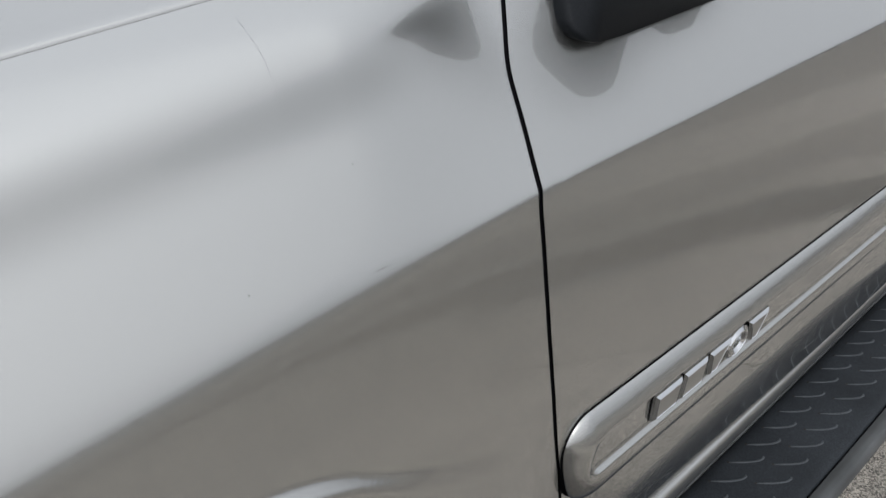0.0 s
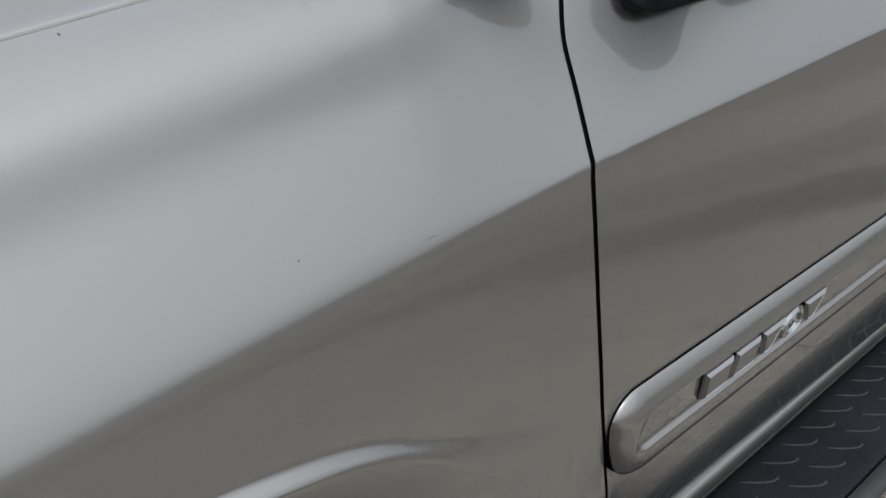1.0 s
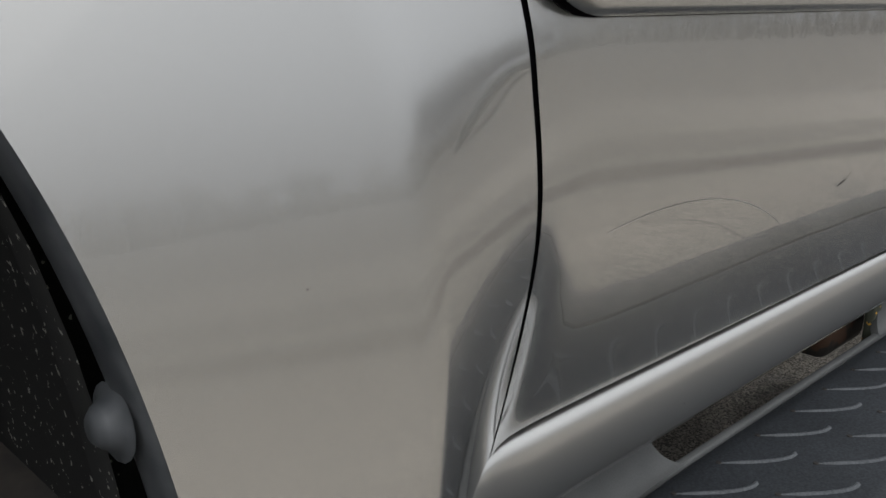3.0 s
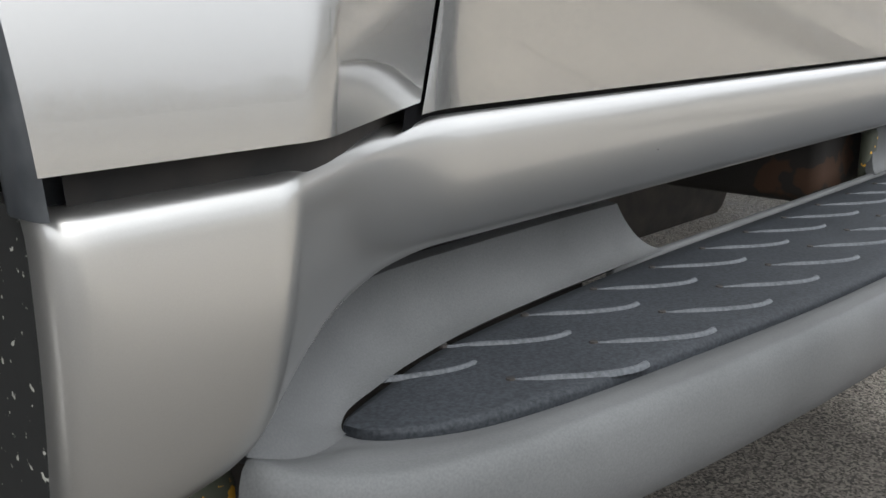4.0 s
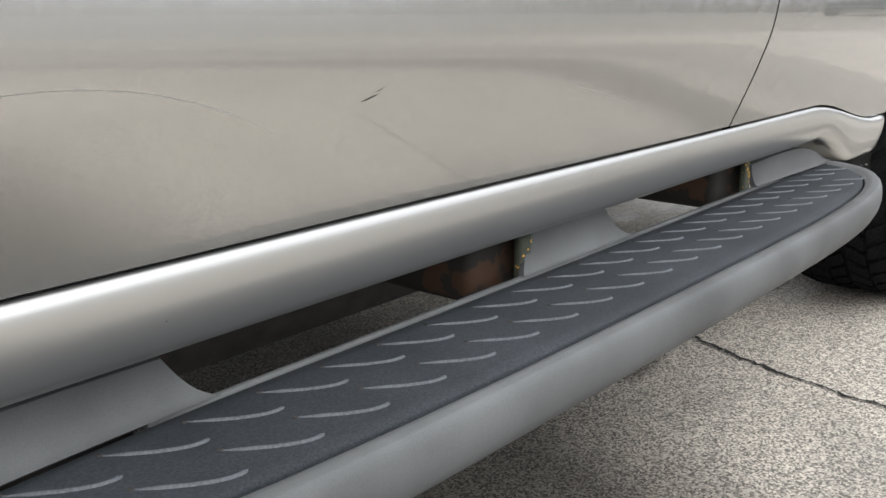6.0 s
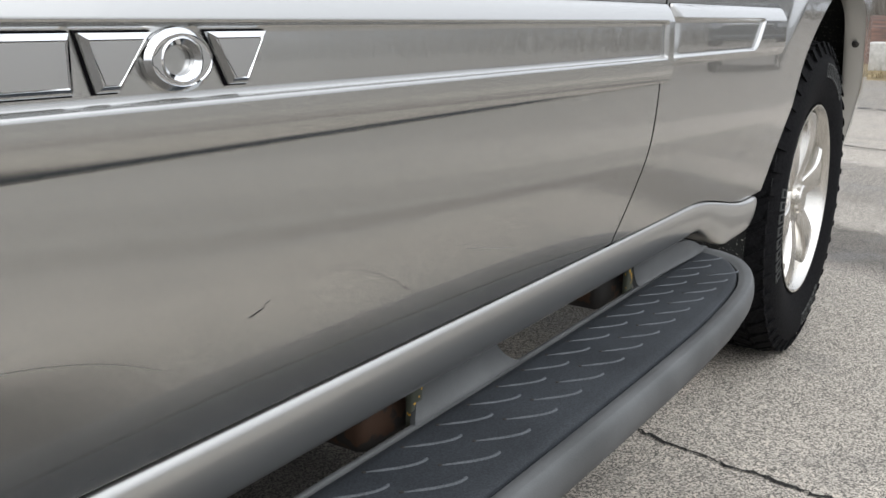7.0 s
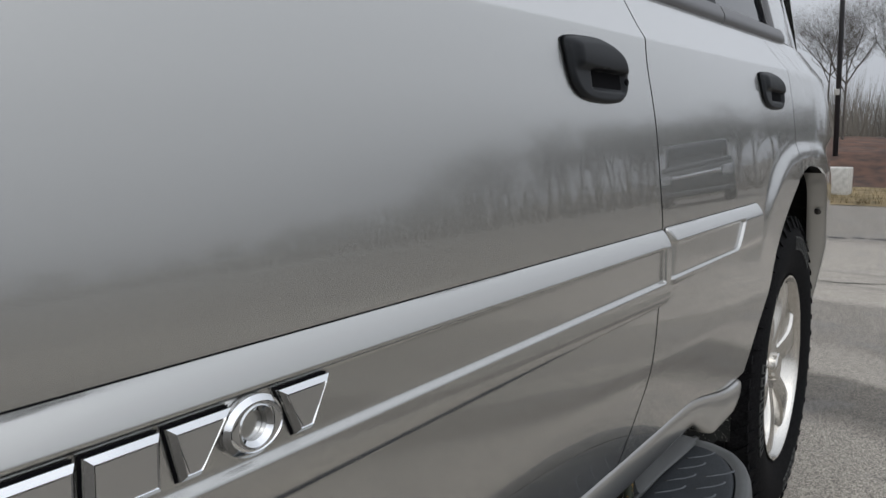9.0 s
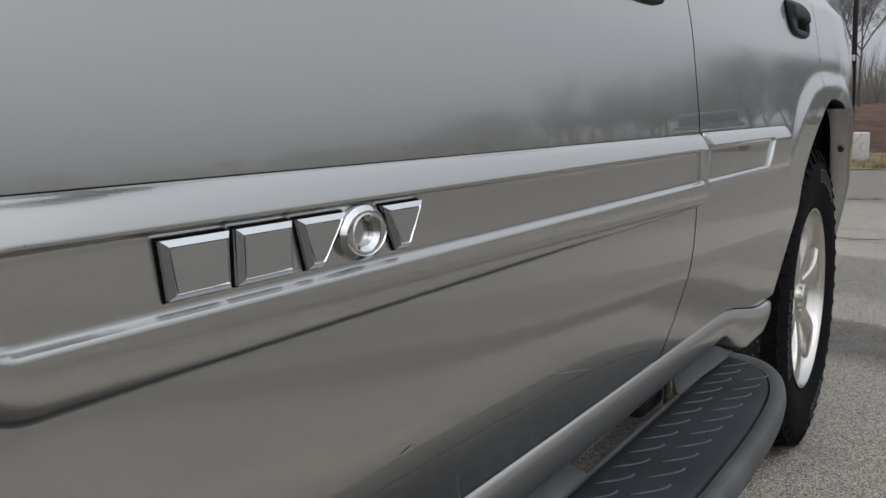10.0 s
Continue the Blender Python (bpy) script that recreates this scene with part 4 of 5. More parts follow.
s2 = skirt([(0.640, 0.038, 0.4430), (0.70, 0.038, 0.4430), (0.779, 0.038, 0.4430)], [(0.614, 0.026, Z2), (0.70, 0.026, Z2), (0.828, 0.026, Z2)], 24)
sharp(part("board_skirt", s2, GREY_PLASTIC, board), 50)
s3 = skirt([(1.168, 0.034, 0.4380), (1.25, 0.032, 0.4415), (1.34, 0.029, 0.4405), (1.40, 0.027, 0.4310), (1.45, 0.025, 0.4130), (1.480, 0.023, 0.4060)], [(1.180, 0.026, Z2), (1.26, 0.025, Z2), (1.34, 0.021, Z2), (1.39, 0.019, Z2), (1.43, 0.018, Z2), (1.462, 0.018, Z2)], 40)
sharp(part("board_skirt", s3, GREY_PLASTIC, board), 50)
# thin flange that closes the board's inner side between the skirts
fl = bmesh.new()
box(fl, 0.22, 1.44, 0.0272, 0.0335, 0.352, TREAD_Z + 0.0008, 0.0015)
part("board_flange", fl, GREY_PLASTIC, board)

# dark plate added behind the skirt to keep the gap above it black
cp = bmesh.new()
box(cp, -0.050, 0.225, 0.052, 0.058, 0.350, 0.470, 0.001)
part("gap_blocker", cp, UNDERBODY, car)

# ---- wheels
def spoke_rim(cx, y0, cz, R=0.2215, arms=6):
    """Cast wheel face: a hub, flat arms that widen to the rim, and round windows between them."""
    pieces = [lathe([(R - 0.035, 0.10), (R - 0.016, 0.030), (R - 0.010, 0.016), (R - 0.004, 0.010), (R, 0.010), (R + 0.001, 0.016), (R - 0.002, 0.20)], 96, cx, y0, cz),
              lathe([(0.0, 0.020), (0.030, 0.020), (0.034, 0.023), (0.035, 0.032), (0.062, 0.036), (0.070, 0.046), (0.070, 0.09)], 48, cx, y0, cz)]
    for a in range(arms):
        g0 = 2 * math.pi * a / arms + 0.26
        rows = []
        for i in range(10):
            t = i / 9
            r = 0.052 + (R - 0.018 - 0.052) * t
            w = 0.024 + 0.004 * math.sin(t * 3.14) + 0.030 * t ** 4
            y = 0.036 - 0.012 * math.sin(t * math.pi * 0.8) - 0.006 * t
            row = []
            for k, (u, d) in enumerate(((-1.0, 0.040), (-1.0, 0.008), (-0.86, 0.001), (-0.4, -0.001), (0.4, -0.001), (0.86, 0.001), (1.0, 0.008), (1.0, 0.040))):
                g = g0 + math.asin(min(0.95, w * u / r))
                row.append((cx + r * math.sin(g), y0 + y + d, cz + r * math.cos(g)))
            rows.append(row)
        pieces.append(strip(rows))
    return joined(*pieces)

TYRE_SECTION = [(0.222, 0.022), (0.228, 0.012), (0.240, 0.008), (0.262, 0.002), (0.290, -0.002), (0.312, -0.001), (0.330, 0.004), (0.346, 0.012), (0.356, 0.020), (0.360, 0.030), (0.362, 0.12), (0.360, 0.215), (0.345, 0.232), (0.29, 0.245), (0.222, 0.225)]
def tread_blocks(cx, y0, cz):
    """All the tread blocks of a tyre, five rows of slanted lugs."""
    vs, fs = [], []
    for row, (ya, yb, count, lean) in enumerate(((0.014, 0.052, 46, 0.030), (0.060, 0.098, 46, -0.035), (0.106, 0.140, 46, 0.035), (0.148, 0.186, 46, -0.035), (0.194, 0.230, 46, 0.03))):
        for k in range(count):
            g = 2 * math.pi * (k + 0.5 * (row % 2)) / count
            dg = 2 * math.pi / count * 0.36
            n = len(vs)
            for r in (0.352, 0.370):
                for yy in (ya, yb):
                    sh = lean if yy == ya else -lean
                    for sg in (-1, 1):
                        t = g + sg * dg * (0.92 if r > 0.36 else 1.0) + sh
                        out = r - (0.010 if (yy == ya and row == 0) or (yy == yb and row == 4) else 0.0)
                        vs.append((cx + out * math.sin(t), y0 + yy, cz + out * math.cos(t)))
            for q in ((4, 5, 7, 6), (0, 1, 5, 4), (2, 6, 7, 3), (0, 4, 6, 2), (1, 3, 7, 5)):
                fs.append(tuple(n + i for i in q))
    return vs, fs

def shoulder_lugs(cx, y0, cz):
    vs, fs = [], []
    for k in range(46):
        g = 2 * math.pi * k / 46
        for dgs, r0, r1 in ((0.026, 0.336, 0.364),):
            n = len(vs)
            for r, yy in ((r0, 0.0045), (r1, 0.0165)):
                for sg in (-1, 1):
                    for dy in (0.0, -0.0045):
                        t = g + sg * dgs * (1.0 if r > 0.35 else 0.75)
                        vs.append((cx + r * math.sin(t), y0 + yy + dy, cz + r * math.cos(t)))
            for q in ((1, 3, 7, 5), (0, 1, 5, 4), (2, 6, 7, 3), (4, 5, 7, 6), (0, 2, 3, 1)):
                fs.append(tuple(n + i for i in q))
    return vs, fs

def sidewall_bars(cx, y0, cz, span):
    """Raised outline bars where the sidewall carries its lettering."""
    vs, fs = [], []
    def block(g, half, r0, r1):
        n = len(vs)
        for t in (g - half, g + half):
            for r in (r0, r1):
                yy = float(np.interp(r, [p[0] for p in TYRE_SECTION[:9]], [p[1] for p in TYRE_SECTION[:9]]))
                for d in (0.002, -0.0022):
                    vs.append((cx + r * math.sin(t), y0 + yy + d, cz + r * math.cos(t)))
        for q in ((1, 3, 7, 5), (0, 1, 5, 4), (2, 6, 7, 3), (0, 2, 3, 1), (4, 5, 7, 6)):
            fs.append(tuple(n + i for i in q))
    for start, count in (span,):
        for k in range(count):
            g = start + k * 0.088
            for da in (-0.027, 0.027):
                block(g + da, 0.0045, 0.284, 0.316)
            for r in (0.284, 0.312):
                block(g, 0.027, r, r + 0.004)
    return vs, fs

RIM_Y = 0.008
for wx in (WHEEL_F, WHEEL_R):
    for flip in (False, True):
        turn = mirrored if flip else (lambda d: d)
        wheel = new("wheel")
        wheel.parent = car
        sharp(part("tyre", turn(lathe(TYRE_SECTION, 120, wx, RIM_Y, WHEEL_Z)), RUBBER, wheel, "black tyre with chunky tread"), 40)
        lugs = sharp(part("tread_block", turn(joined(tread_blocks(wx, RIM_Y, WHEEL_Z), shoulder_lugs(wx, RIM_Y, WHEEL_Z))), RUBBER, wheel, "chunky black tread blocks"), 40)
        lugs["kind"] = "stuff"
        if not flip:
            for span in ((0.05, 8), (2.62, 6), (4.3, 8)):
                ob = part("sidewall_marking", sidewall_bars(wx, RIM_Y, WHEEL_Z, span), MARKING, wheel, "pale outlined marking on the sidewall")
                ob["kind"] = "stuff"
                sharp(ob, 30)
        part("rim", turn(spoke_rim(wx, RIM_Y, WHEEL_Z)), ALLOY, wheel, "polished alloy rim with broad spokes").data.set_sharp_from_angle(angle=radians(35))
        part("brake_drum", turn(lathe([(0.0, 0.085), (0.15, 0.085), (0.16, 0.12), (0.21, 0.13)], 32, wx, RIM_Y, WHEEL_Z)), UNDERBODY, wheel)

# wheel housings: dark liners behind the openings, and the plastic lip that turns in
for wx in (WHEEL_F, WHEEL_R):
    for flip in (False, True):
        turn = mirrored if flip else (lambda d: d)
        outline = []
        for k in range(61):
            g = radians(-96 + 192 * k / 60)
            lo, hi = 0.0, 1.2
            for _ in range(30):
                m = (lo + hi) / 2
                lo, hi = (m, hi) if arch(math.sin(g) * m, math.cos(g) * m, *(ARCH_F if wx < 0 else ARCH_R if g < 0 else ARCH_R_BACK)) < 1 else (lo, m)
            outline.append((wx + math.sin(g) * lo, WHEEL_Z + math.cos(g) * lo))
        rows = []
        for depth, grow in ((0.006, 0.0), (0.030, 0.004), (0.034, 0.05), (0.30, 0.06), (0.36, -0.02), (0.38, -0.25)):
            rows.append([(x + (x - wx) * grow, max(-0.02, min(0.03, side_y(x, max(0.42, z)))) + depth, z + (z - WHEEL_Z) * grow) for x, z in outline])
        part("wheel_liner", turn(strip(rows)), LINER, car, "dark dirty plastic wheel housing liner")
# lip with bolts at the front opening's rear edge, thick with road dirt
rows = []
for z in np.linspace(0.505, 0.80, 30):
    x = edge_x(WHEEL_F, z, 1)
    ye = side_y(x, z)
    rows.append([(x + 0.001, ye + 0.0004, z), (x - 0.0006, ye + 0.002, z), (x - 0.0014, ye + 0.006, z), (x - 0.002, ye + 0.014, z), (x - 0.001, ye + 0.0185, z), (x + 0.030, ye + 0.021, z)])
part("arch_lip", strip(rows), LIP, car, "dark grey plastic lip of the wheel opening")
bolt = lathe([(0.0, -0.006), (0.004, -0.006), (0.006, -0.004), (0.0075, -0.001), (0.011, 0.0)], 16, 0, 0, 0)
for x, y, z in ((-0.1435, -0.036, 0.605),):
    ob = part("lip_bolt", bolt, LIP, car)
    ob.location, ob.rotation_euler = (x, y, z), (0, 0, radians(-88))
# mud flap plate and board bracket below the flare, with flaking yellow paint
mf = bmesh.new()
box(mf, -0.165, -0.130, 0.00, 0.22, 0.27, 0.47, 0.006)
part("mud_flap", mf, LINER, car)
mb = bmesh.new()
box(mb, -0.100, -0.060, -0.020, 0.10, 0.350, 0.410, 0.006)
part("board_bracket", mb, RUSTY, car, "rusty bracket with flaking yellow paint")
# rear opening: painted lip behind the wheel with two screws
rows = []
for z in np.linspace(0.42, 0.83, 26):
    x = edge_x(WHEEL_R, z, 1)
    rows.append([(x + 0.003, side_y(x, z) + 0.002, z), (x - 0.006, side_y(x, z) + 0.008, z), (x - 0.012, side_y(x, z) + 0.050, z)])
part("arch_lip", strip(rows), PAINT_ROUGH, car, "painted lip of the wheel opening, in the rougher paint")
for z in (0.504, 0.722):
    x = edge_x(WHEEL_R, z, 1)
    ob = part("lip_screw", bolt, UNDERBODY, car)
    ob.location, ob.rotation_euler = (x - 0.012, side_y(x, z) + 0.022, z), (0, 0, radians(-62))
    ob.scale = (0.9, 1.0, 0.9)

# ---- underside
core = bmesh.new()
box(core, -0.12, 1.72, 0.10, 2 * YC - 0.10, 0.452, 0.50)
part("floor_pan", core, UNDERBODY, car)
for y in (0.36, 2 * YC - 0.44):
    rail = bmesh.new()
    box(rail, -0.9, 3.1, y, y + 0.08, 0.36, 0.47, 0.008)
    part("frame_rail", rail, UNDERBODY, car)
for x in (0.632, 1.165):
    br = bmesh.new()
    box(br, x - 0.055, x + 0.045, 0.060, 0.46, 0.380, 0.456, 0.01)
    part("outrigger", br, RUSTY_DARK, car, "rusty outrigger bracket")
    plate_ = bmesh.new()
    box(plate_, x - 0.008, x + 0.010, 0.036, 0.046, 0.372, 0.442, 0.003)
    part("bracket_plate", plate_, RUSTY, car, "bracket plate with flaking yellow paint")
# block added under the floor to keep out light from the far side
tb = bmesh.new()
box(tb, -0.15, 1.25, 0.46, 1.40, 0.20, 0.46, 0.05)
part("underbody_light_block", tb, UNDERBODY, car)
mf = bmesh.new()
bmesh.ops.create_cone(mf, cap_ends=True, segments=20, radius1=0.09, radius2=0.09, depth=0.5, matrix=Matrix.Translation((1.7, 0.75, 0.40)) @ Matrix.Rotation(radians(90), 4, "Y"))
part("muffler", mf, UNDERBODY, car)
ax = bmesh.new()
tube(ax, (WHEEL_R, 0.2, WHEEL_Z), (WHEEL_R, 2 * YC - 0.2, WHEEL_Z), 0.05, 0.05, 14)
part("rear_axle", ax, UNDERBODY, car)

# ---- scratches on the paint
def scratch(points, width, mat, label):
    rows = []
    for i, (x, z) in enumerate(points):
        u = i / (len(points) - 1)
        a, b = points[max(0, i - 1)], points[min(len(points) - 1, i + 1)]
        t = Vector((b[0] - a[0], b[1] - a[1])).normalized()
        w = width * (0.15 + 0.85 * math.sin(math.pi * u) ** 0.7)
        rows.append([(x - t.y * w, side_y(x - t.y * w, z + t.x * w) - 0.0002, z + t.x * w), (x + t.y * w, side_y(x + t.y * w, z - t.x * w) - 0.0002, z - t.x * w)])
    part("scratch", strip(rows), mat, car, label)
scratch([(0.369, 0.5890), (0.374, 0.5900), (0.379, 0.5915), (0.383, 0.5925)], 0.0006, SCRATCH, "short dark scratch in the paint")
scratch([(0.380, 0.5940), (0.385, 0.5955), (0.389, 0.597)], 0.0002, SCRATCH, "short dark scratch in the paint")
scratch([(0.10 + 0.20 * k / 14, 0.606 + 0.012 * math.sin(k / 14 * 2.4) - 0.040 * (k / 14) ** 2) for k in range(15)], 0.00022, SCUFF, "faint curved scuff on the door")
scratch([(0.64 + 0.10 * k / 8, 0.580 - 0.02 * (k / 8)) for k in range(9)], 0.0002, SCUFF, "faint curved scuff on the door")
scratch([(-0.172, 0.9970), (-0.167, 0.9974), (-0.162, 0.9976)], 0.00015, SCRATCH, "short dark scratch in the paint")

# ---------------------------------------------------------------- ground
g = bmesh.new()
bmesh.ops.create_grid(g, x_segments=8, y_segments=8, size=1500)
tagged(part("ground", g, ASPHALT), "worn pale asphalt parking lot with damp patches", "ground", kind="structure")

def crack(points, width, seed):
    rng = random.Random(seed)
    pts = []
    for (x0, y0), (x1, y1) in zip(points, points[1:]):
        n = max(2, int(math.hypot(x1 - x0, y1 - y0) / 0.012))
        for k in range(n):
            t = k / n
            pts.append((x0 + (x1 - x0) * t + rng.uniform(-0.008, 0.008), y0 + (y1 - y0) * t + rng.uniform(-0.006, 0.006)))
    pts.append(points[-1])
    rows = []
    for i, (x, y) in enumerate(pts):
        a, b = pts[max(0, i - 1)], pts[min(len(pts) - 1, i + 1)]
        t = Vector((b[0] - a[0], b[1] - a[1])).normalized()
        w = width * rng.uniform(0.35, 1.2)
        rows.append([(x - t.y * w, y + t.x * w, 0.003), (x + t.y * w, y - t.x * w, 0.003)])
    ob = part("pavement_crack", strip(rows), CRACK)
    return tagged(ob, "dark jagged crack in the asphalt", "crack", "cracks in the asphalt", "structure")
crack([(1.64, 0.36), (1.586, 0.236), (1.55, 0.14), (1.522, 0.048), (1.507, -0.049), (1.497, -0.126), (1.482, -0.25), (1.45, -0.45), (1.38, -0.8), (1.32, -1.3)], 0.0048, 3)
crack([(3.4, 1.1), (3.0, 0.6), (2.75, 0.30)], 0.003, 5)
crack([(6.5, -0.5), (6.2, 0.4), (6.6, 1.4), (6.3, 2.6)], 0.012, 8)

# ---------------------------------------------------------------- dry verge and tar patches across the lot
def verge():
    """A low verge of dry grass along the bank's foot, with tufts along its ragged edge."""
    rng = random.Random(21)
    V, F = [], []
    n, m = 90, 6
    for i in range(n):
        y = -0.6 + i * 0.2
        edge = 13.5 + 0.30 * noise.noise(Vector((y * 0.9, 0, 2))) + 0.10 * noise.noise(Vector((y * 4, 0, 7)))
        for j in range(m):
            x = edge + (18.0 - edge) * (j / (m - 1)) ** 1.5
            V.append((x, y, 0.004 + 0.05 * min(1.0, j) + 0.02 * noise.noise(Vector((x * 2, y * 2, 3)))))
    for i in range(n - 1):
        for j in range(m - 1):
            a = i * m + j
            F.append((a, a + 1, a + m + 1, a + m))
    for k in range(6000):
        y = rng.uniform(-0.5, 12)
        x = 13.5 + 0.30 * noise.noise(Vector((y * 0.9, 0, 2))) + rng.random() ** 2 * 3.5
        w, h, g = rng.uniform(0.003, 0.007), rng.uniform(0.04, 0.13), rng.uniform(0, 3.14)
        b = len(V)
        V += [(x - w * math.cos(g), y - w * math.sin(g), 0.03), (x + w * math.cos(g), y + w * math.sin(g), 0.03), (x + rng.uniform(-0.06, 0.06), y + rng.uniform(-0.06, 0.06), 0.03 + h)]
        F.append((b, b + 1, b + 2))
    return V, F
tagged(part("grass_verge", verge(), DRY_GRASS), "tan dry grass verge at the foot of the bank", "grass", kind="stuff")

def tar_patch(x, y, length, width, seed):
    rng = random.Random(seed)
    b = bmesh.new()
    vs = []
    for k in range(22):
        a = 2 * math.pi * k / 22
        q = rng.uniform(0.75, 1.15)
        vs.append(b.verts.new((x + width * q * math.cos(a), y + length * q * math.sin(a), 0.004)))
    b.faces.new(vs)
    return tagged(part("tar_patch", b, TAR), "dark tar patch in the pale asphalt", "tar patch", "tar patches across the lot", "structure")
for k, (ty, tl) in enumerate([(0.42, 0.06), (0.60, 0.05), (0.78, 0.09), (1.02, 0.10), (1.34, 0.14), (1.75, 0.16), (2.3, 0.3)]):
    tar_patch(9.1 + 0.05 * math.sin(k * 2.3), ty, tl, 0.055, 40 + k)

# ---------------------------------------------------------------- concrete block, pole, bank
blk = bmesh.new()
box(blk, 15.0, 15.6, 1.42, 1.98, 0, 0.46, 0.02)
tagged(part("concrete_block", blk, CONCRETE), "pale weathered concrete barrier block on the asphalt", "barrier")
pole = tagged(new("street_lamp"), "tall dark painted lamp pole behind the lot", "street lamp")
b = bmesh.new()
tube(b, (20.0, 2.27, 0), (20.0, 2.38, 9.0), 0.052, 0.042, 14)
part("pole", b, POLE, pole)
b = bmesh.new()
box(b, 19.78, 20.22, 2.05, 2.49, 0, 0.12, 0.02)
part("pole_base", b, CONCRETE, pole)
b = bmesh.new()
box(b, 19.4, 20.1, 2.28, 2.48, 8.95, 9.1, 0.03)
part("lamp_head", b, POLE, pole)
b = bmesh.new()
box(b, 19.90, 19.95, 2.26, 2.36, 1.75, 1.87, 0.01)
part("pole_plate", b, CONCRETE, pole, "small pale plate on the pole")

def bank():
    rows = []
    for i in range(60):
        x = 17.0 + i * 0.25
        row = []
        for j in range(120):
            y = -0.3 + j * 0.35
            rise = smooth01(17.0, 21.0, x) * (0.72 + 0.25 * noise.noise(Vector((x * 0.2, y * 0.15, 0)))) - 0.02
            row.append((x + 0.5 * noise.noise(Vector((0, y * 0.3, 5))), y, max(-0.02, rise * 1.05 + 0.08 * noise.noise(Vector((x, y, 1))))))
        rows.append(row)
    return strip(rows)
tagged(part("leafy_bank", bank(), BRUSH), "low bank covered in russet leaf litter", "bank", kind="structure")

# ---------------------------------------------------------------- bare trees
def limbs(vs, fs, start, direction, length, radius, depth, rng, sides=4, spread=0.6):
    p, d = Vector(start), Vector(direction).normalized()
    steps = 3 if depth > 0 else 1
    ring = []
    for k in range(steps + 1):
        t = k / steps
        r = radius * (1 - 0.45 * t)
        q = d.to_track_quat("Z", "Y")
        base = len(vs)
        for s in range(sides):
            g = 2 * math.pi * s / sides
            vs.append(tuple(p + q @ Vector((r * math.cos(g), r * math.sin(g), 0))))
        ring.append(base)
        if k:
            a, b = ring[-2], ring[-1]
            fs.extend([(a + s, a + (s + 1) % sides, b + (s + 1) % sides, b + s) for s in range(sides)])
        if depth > 0 and k > 0:
            for _ in range(2 if depth > 1 else 3):
                side = Vector((rng.uniform(-1, 1), rng.uniform(-1, 1), rng.uniform(-0.1, 0.8))).normalized()
                nd = (d * (1 - spread) + side * spread + Vector((0, 0, 0.12))).normalized()
                limbs(vs, fs, p, nd, length * rng.uniform(0.45, 0.75), r * 0.55, depth - 1, rng, 3, spread)
        d = (d + Vector((rng.uniform(-0.16, 0.16), rng.uniform(-0.16, 0.16), 0.05))).normalized()
        p = p + d * (length / steps)

def bare_tree(x, y, height, seed, lean=0.0, depth=4, z=0.0):
    rng = random.Random(seed)
    t = tagged(new("tree"), "bare grey winter tree on the leafy bank", "tree", "bare trees")
    t.location = (x, y, z)
    vs, fs = [], []
    n = 10
    for k in range(7):
        s = k / 6
        r = 0.0075 * height * (1 - 0.5 * s) + (0.006 * height if k == 0 else 0)
        for q in range(n):
            g = 2 * math.pi * q / n
            vs.append((lean * s * s + r * math.cos(g) + 0.02 * math.sin(s * 7), r * math.sin(g), height * 0.42 * s - 0.1))
    for k in range(6):
        fs += [(k * n + q, k * n + (q + 1) % n, (k + 1) * n + (q + 1) % n, (k + 1) * n + q) for q in range(n)]
    part("trunk", (vs, fs), BARK, t)
    cv, cf = [], []
    top = Vector((lean, 0, height * 0.42 - 0.1))
    for k in range(5):
        g = 2 * math.pi * k / 5 + rng.uniform(-0.4, 0.4)
        limbs(cv, cf, top - Vector((lean * 0.15, 0, height * 0.05 * (k % 3))), (0.75 * math.cos(g), 0.75 * math.sin(g), 1.0), height * 0.25, 0.0040 * height, depth, rng, 4, 0.75)
    part("crown", (cv, cf), BARK, t)
    return t
bare_tree(24.6, 2.75, 4.9, 11, 0.15, z=0.5)
bare_tree(26.5, 0.95, 4.2, 12, -0.5, z=0.8)
bare_tree(30.0, 3.9, 5.0, 14, 0.2, z=1.0)
bare_tree(29.0, 1.9, 5.0, 15, 0.0, z=1.0)

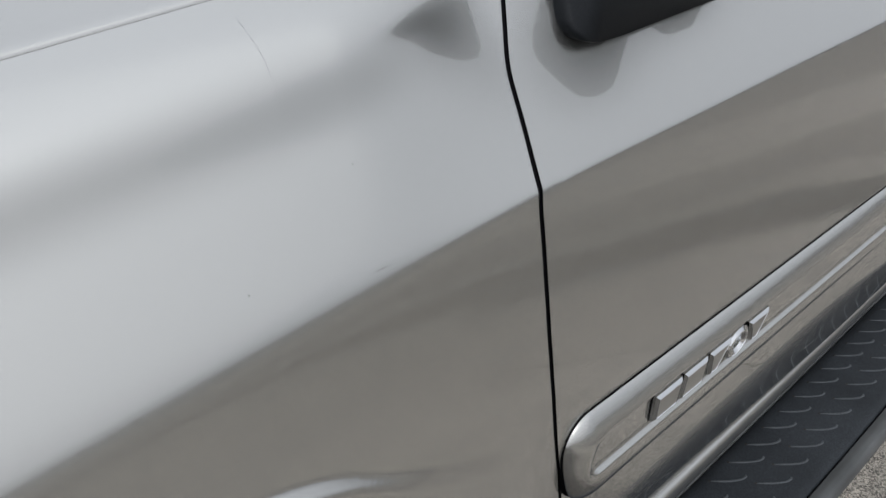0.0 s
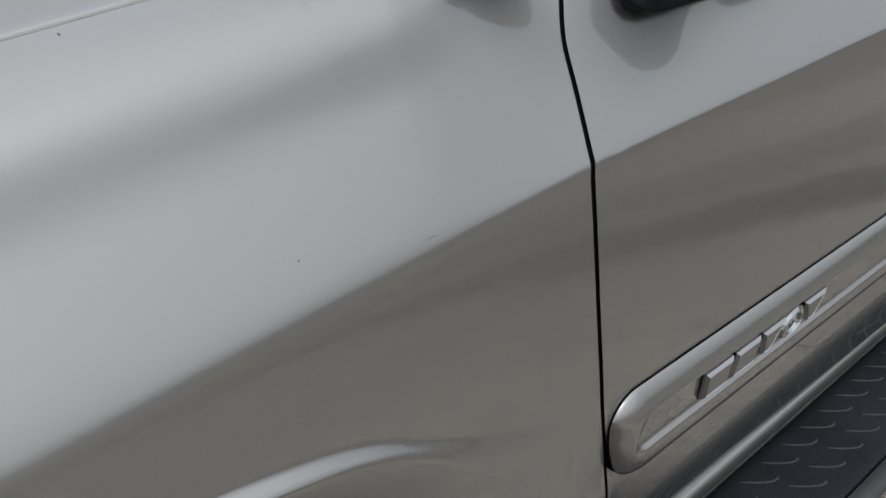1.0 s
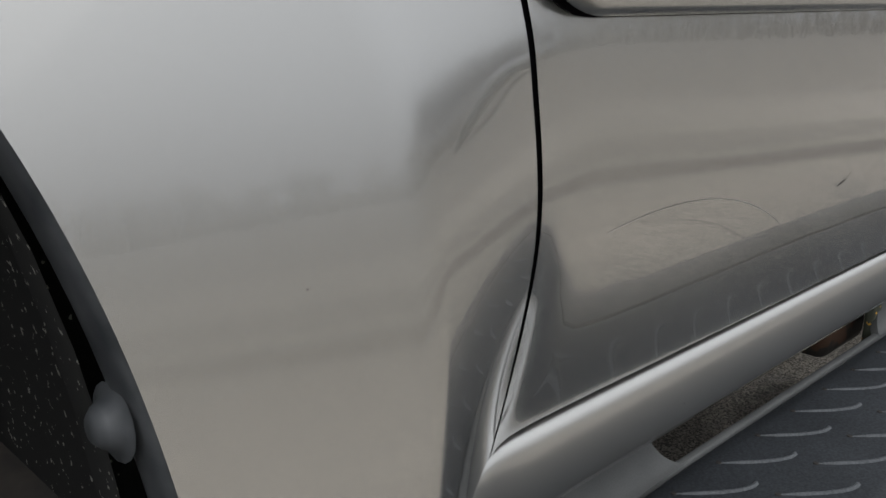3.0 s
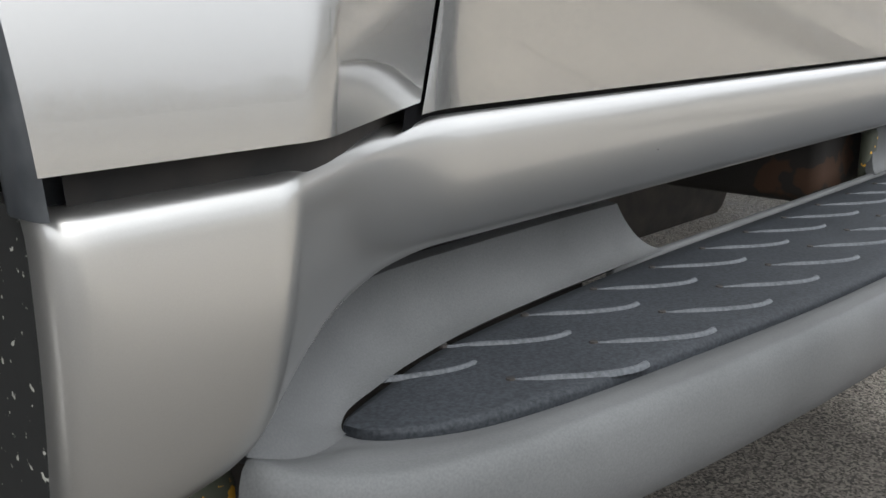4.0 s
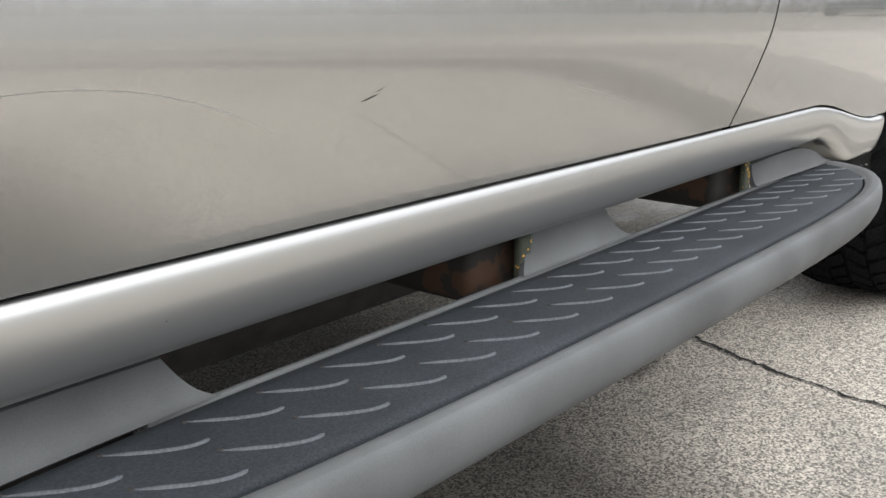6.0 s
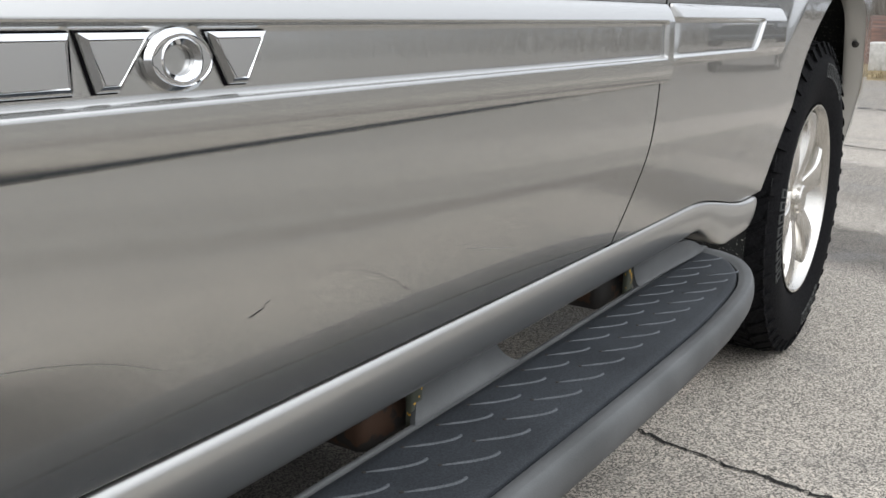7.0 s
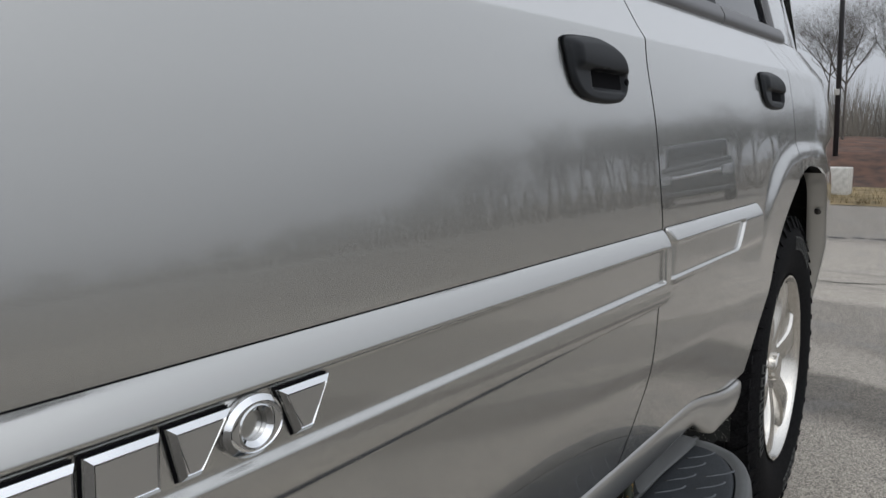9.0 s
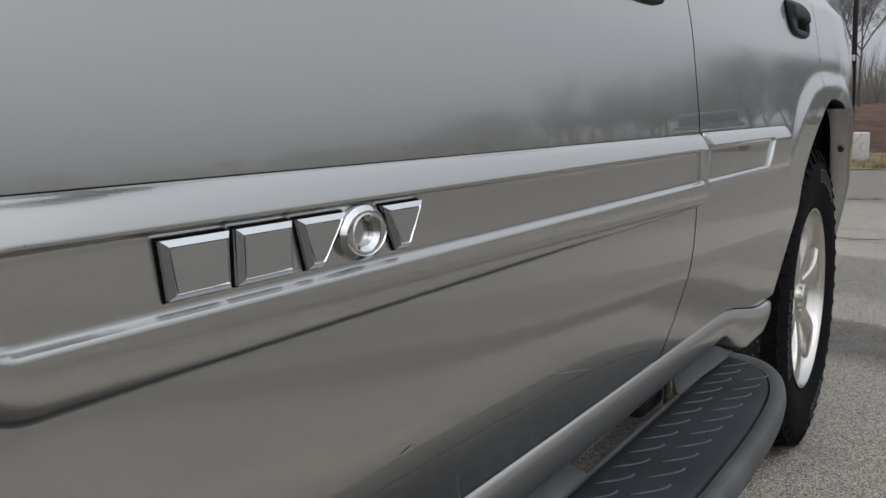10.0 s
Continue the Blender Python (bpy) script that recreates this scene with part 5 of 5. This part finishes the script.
def woods():
    """Far belt of bare trees on all sides of the lot, past counting: tall clumps beyond the rear, low hazy growth elsewhere."""
    rng = random.Random(7)
    protos = []
    for k in range(5):
        vs, fs = [], []
        r2 = random.Random(40 + k)
        limbs(vs, fs, (0, 0, -0.02), (r2.uniform(-0.06, 0.06), r2.uniform(-0.06, 0.06), 1), 0.50, 0.018, 0, r2, 5)
        for q in range(6):
            g = 2 * math.pi * q / 6 + r2.uniform(-0.4, 0.4)
            limbs(vs, fs, (0, 0, 0.22 + 0.045 * q), (0.75 * math.cos(g), 0.75 * math.sin(g), 1.0), r2.uniform(0.26, 0.36), 0.0085, 3, r2, 3, 0.62)
        protos.append((vs, fs))
    V, F = [], []
    def put(angle, d, height, wide=1.0):
        vs, fs = protos[rng.randrange(5)]
        n, g = len(V), rng.uniform(0, 6.28)
        x, y = d * math.cos(radians(angle)), d * math.sin(radians(angle))
        c, sn = math.cos(g) * height * wide, math.sin(g) * height * wide
        V.extend([(x + a * c - b * sn, y + a * sn + b * c, z * height) for a, b, z in vs])
        F.extend([tuple(i + n for i in q) for q in fs])
    for i in range(46):
        put(rng.uniform(-31, -3), rng.uniform(50, 66), rng.uniform(4.6, 7.2))
    for i in range(40):
        put(rng.uniform(-85, -28), rng.uniform(55, 75), rng.uniform(2.2, 3.8), 1.5)
    for i in range(24):
        put(rng.uniform(-170, -85), rng.uniform(50, 70), rng.uniform(3.0, 5.0), 1.4)
    for i in range(22):
        put(rng.uniform(28, 190), rng.uniform(48, 70), rng.uniform(6, 9))
    for i in range(34):
        put(rng.uniform(-3, 26), rng.uniform(58, 84), rng.uniform(3.0, 5.5), 1.2)
    return V, F
tagged(part("far_woods", woods(), HAZE), "distant belt of bare grey woods round the lot, paled for haze", "woods", kind="stuff")

def scrub():
    """Low hazy undergrowth in front of the woods: a ragged belt of stems."""
    rng = random.Random(9)
    V, F = [], []
    for i in range(7500):
        a = rng.uniform(-3.1, 3.1)
        d = rng.uniform(36, 58) if a < 0.1 else rng.uniform(27, 50)
        x, y = d * math.cos(a), d * math.sin(a)
        h = rng.uniform(0.6, 2.2) * (1.0 + 0.4 * math.sin(a * 9)) * (0.75 if -0.05 < a < 0.4 else 1.0)
        for k in range(3):
            w = rng.uniform(0.012, 0.045)
            g = rng.uniform(0, 3.14)
            lx, ly = rng.uniform(-0.8, 0.8), rng.uniform(-0.8, 0.8)
            n = len(V)
            V += [(x - w * math.cos(g), y - w * math.sin(g), 0), (x + w * math.cos(g), y + w * math.sin(g), 0), (x + lx + 0.3 * w, y + ly, h), (x + lx - 0.3 * w, y + ly, h)]
            F.append((n, n + 1, n + 2, n + 3))
    for i in range(5200):
        a, d = rng.uniform(-0.12, 0.5), rng.uniform(36, 56)
        x, y = d * math.cos(a), d * math.sin(a)
        h = rng.uniform(1.3, 3.1) * (1.0 + 0.25 * math.sin(a * 23) + 0.15 * math.sin(a * 61))
        for k in range(2):
            w, g = rng.uniform(0.010, 0.035), rng.uniform(0, 3.14)
            lx, ly = rng.uniform(-0.9, 0.9), rng.uniform(-0.9, 0.9)
            n = len(V)
            V += [(x - w * math.cos(g), y - w * math.sin(g), 0), (x + w * math.cos(g), y + w * math.sin(g), 0), (x + lx + 0.3 * w, y + ly, h), (x + lx - 0.3 * w, y + ly, h)]
            F.append((n, n + 1, n + 2, n + 3))
    return V, F
tagged(part("undergrowth", scrub(), SCRUB), "brown winter undergrowth along the edge of the lot", "undergrowth", kind="stuff")

# ---------------------------------------------------------------- a dark pickup that faces the lot
def pickup(x, y, heading):
    t = tagged(new("pickup_truck"), "dark pickup truck with green windshield stickers, parked across the lot", "truck")
    def slab(name, mat, x0, x1, y0, y1, z0, z1, bev, label=""):
        b = bmesh.new()
        box(b, x0, x1, y0, y1, z0, z1, bev, 3)
        part(name, b, mat, t, label)
    slab("body", TRUCK, 0, 5.4, -0.95, 0.95, 0.45, 1.05, 0.12)
    slab("cab", TRUCK, 1.35, 3.6, -0.80, 0.80, 1.0, 1.78, 0.16)
    slab("hood", TRUCK, 0.05, 1.6, -0.88, 0.88, 0.95, 1.14, 0.07)
    b = bmesh.new()
    v = [b.verts.new(p) for p in ((1.28, -0.70, 1.14), (1.28, 0.70, 1.14), (1.50, 0.62, 1.68), (1.50, -0.62, 1.68))]
    b.faces.new(v)
    part("windshield", b, GLASS, t)
    slab("grille", CHROME, -0.05, 0.06, -0.62, 0.62, 0.86, 0.93, 0.02, "chrome grille bar")
    slab("bumper", TRUCK, -0.12, 0.1, -0.92, 0.92, 0.46, 0.64, 0.04, "dark bumper")
    for s in (-1, 1):
        slab("headlight", LAMPGLASS, -0.03, 0.10, s * 0.78 - 0.13, s * 0.78 + 0.13, 0.80, 0.97, 0.03)
        slab("sticker", GREEN, 1.36, 1.375, s * 0.30 - 0.09, s * 0.30 + 0.09, 1.40, 1.55, 0.004, "bright green windshield sticker")
        for wx in (0.95, 4.4):
            part("wheel", lathe([(0.0, 0.02), (0.22, 0.0), (0.36, 0.0), (0.38, 0.03), (0.38, 0.22), (0.2, 0.24)], 32, wx, -0.97 if s < 0 else 0.73, 0.38), RUBBER, t)
    t.matrix_basis = pose(x, y, 0, 0, 0, heading)
pickup(23.5, -6.1, -15)
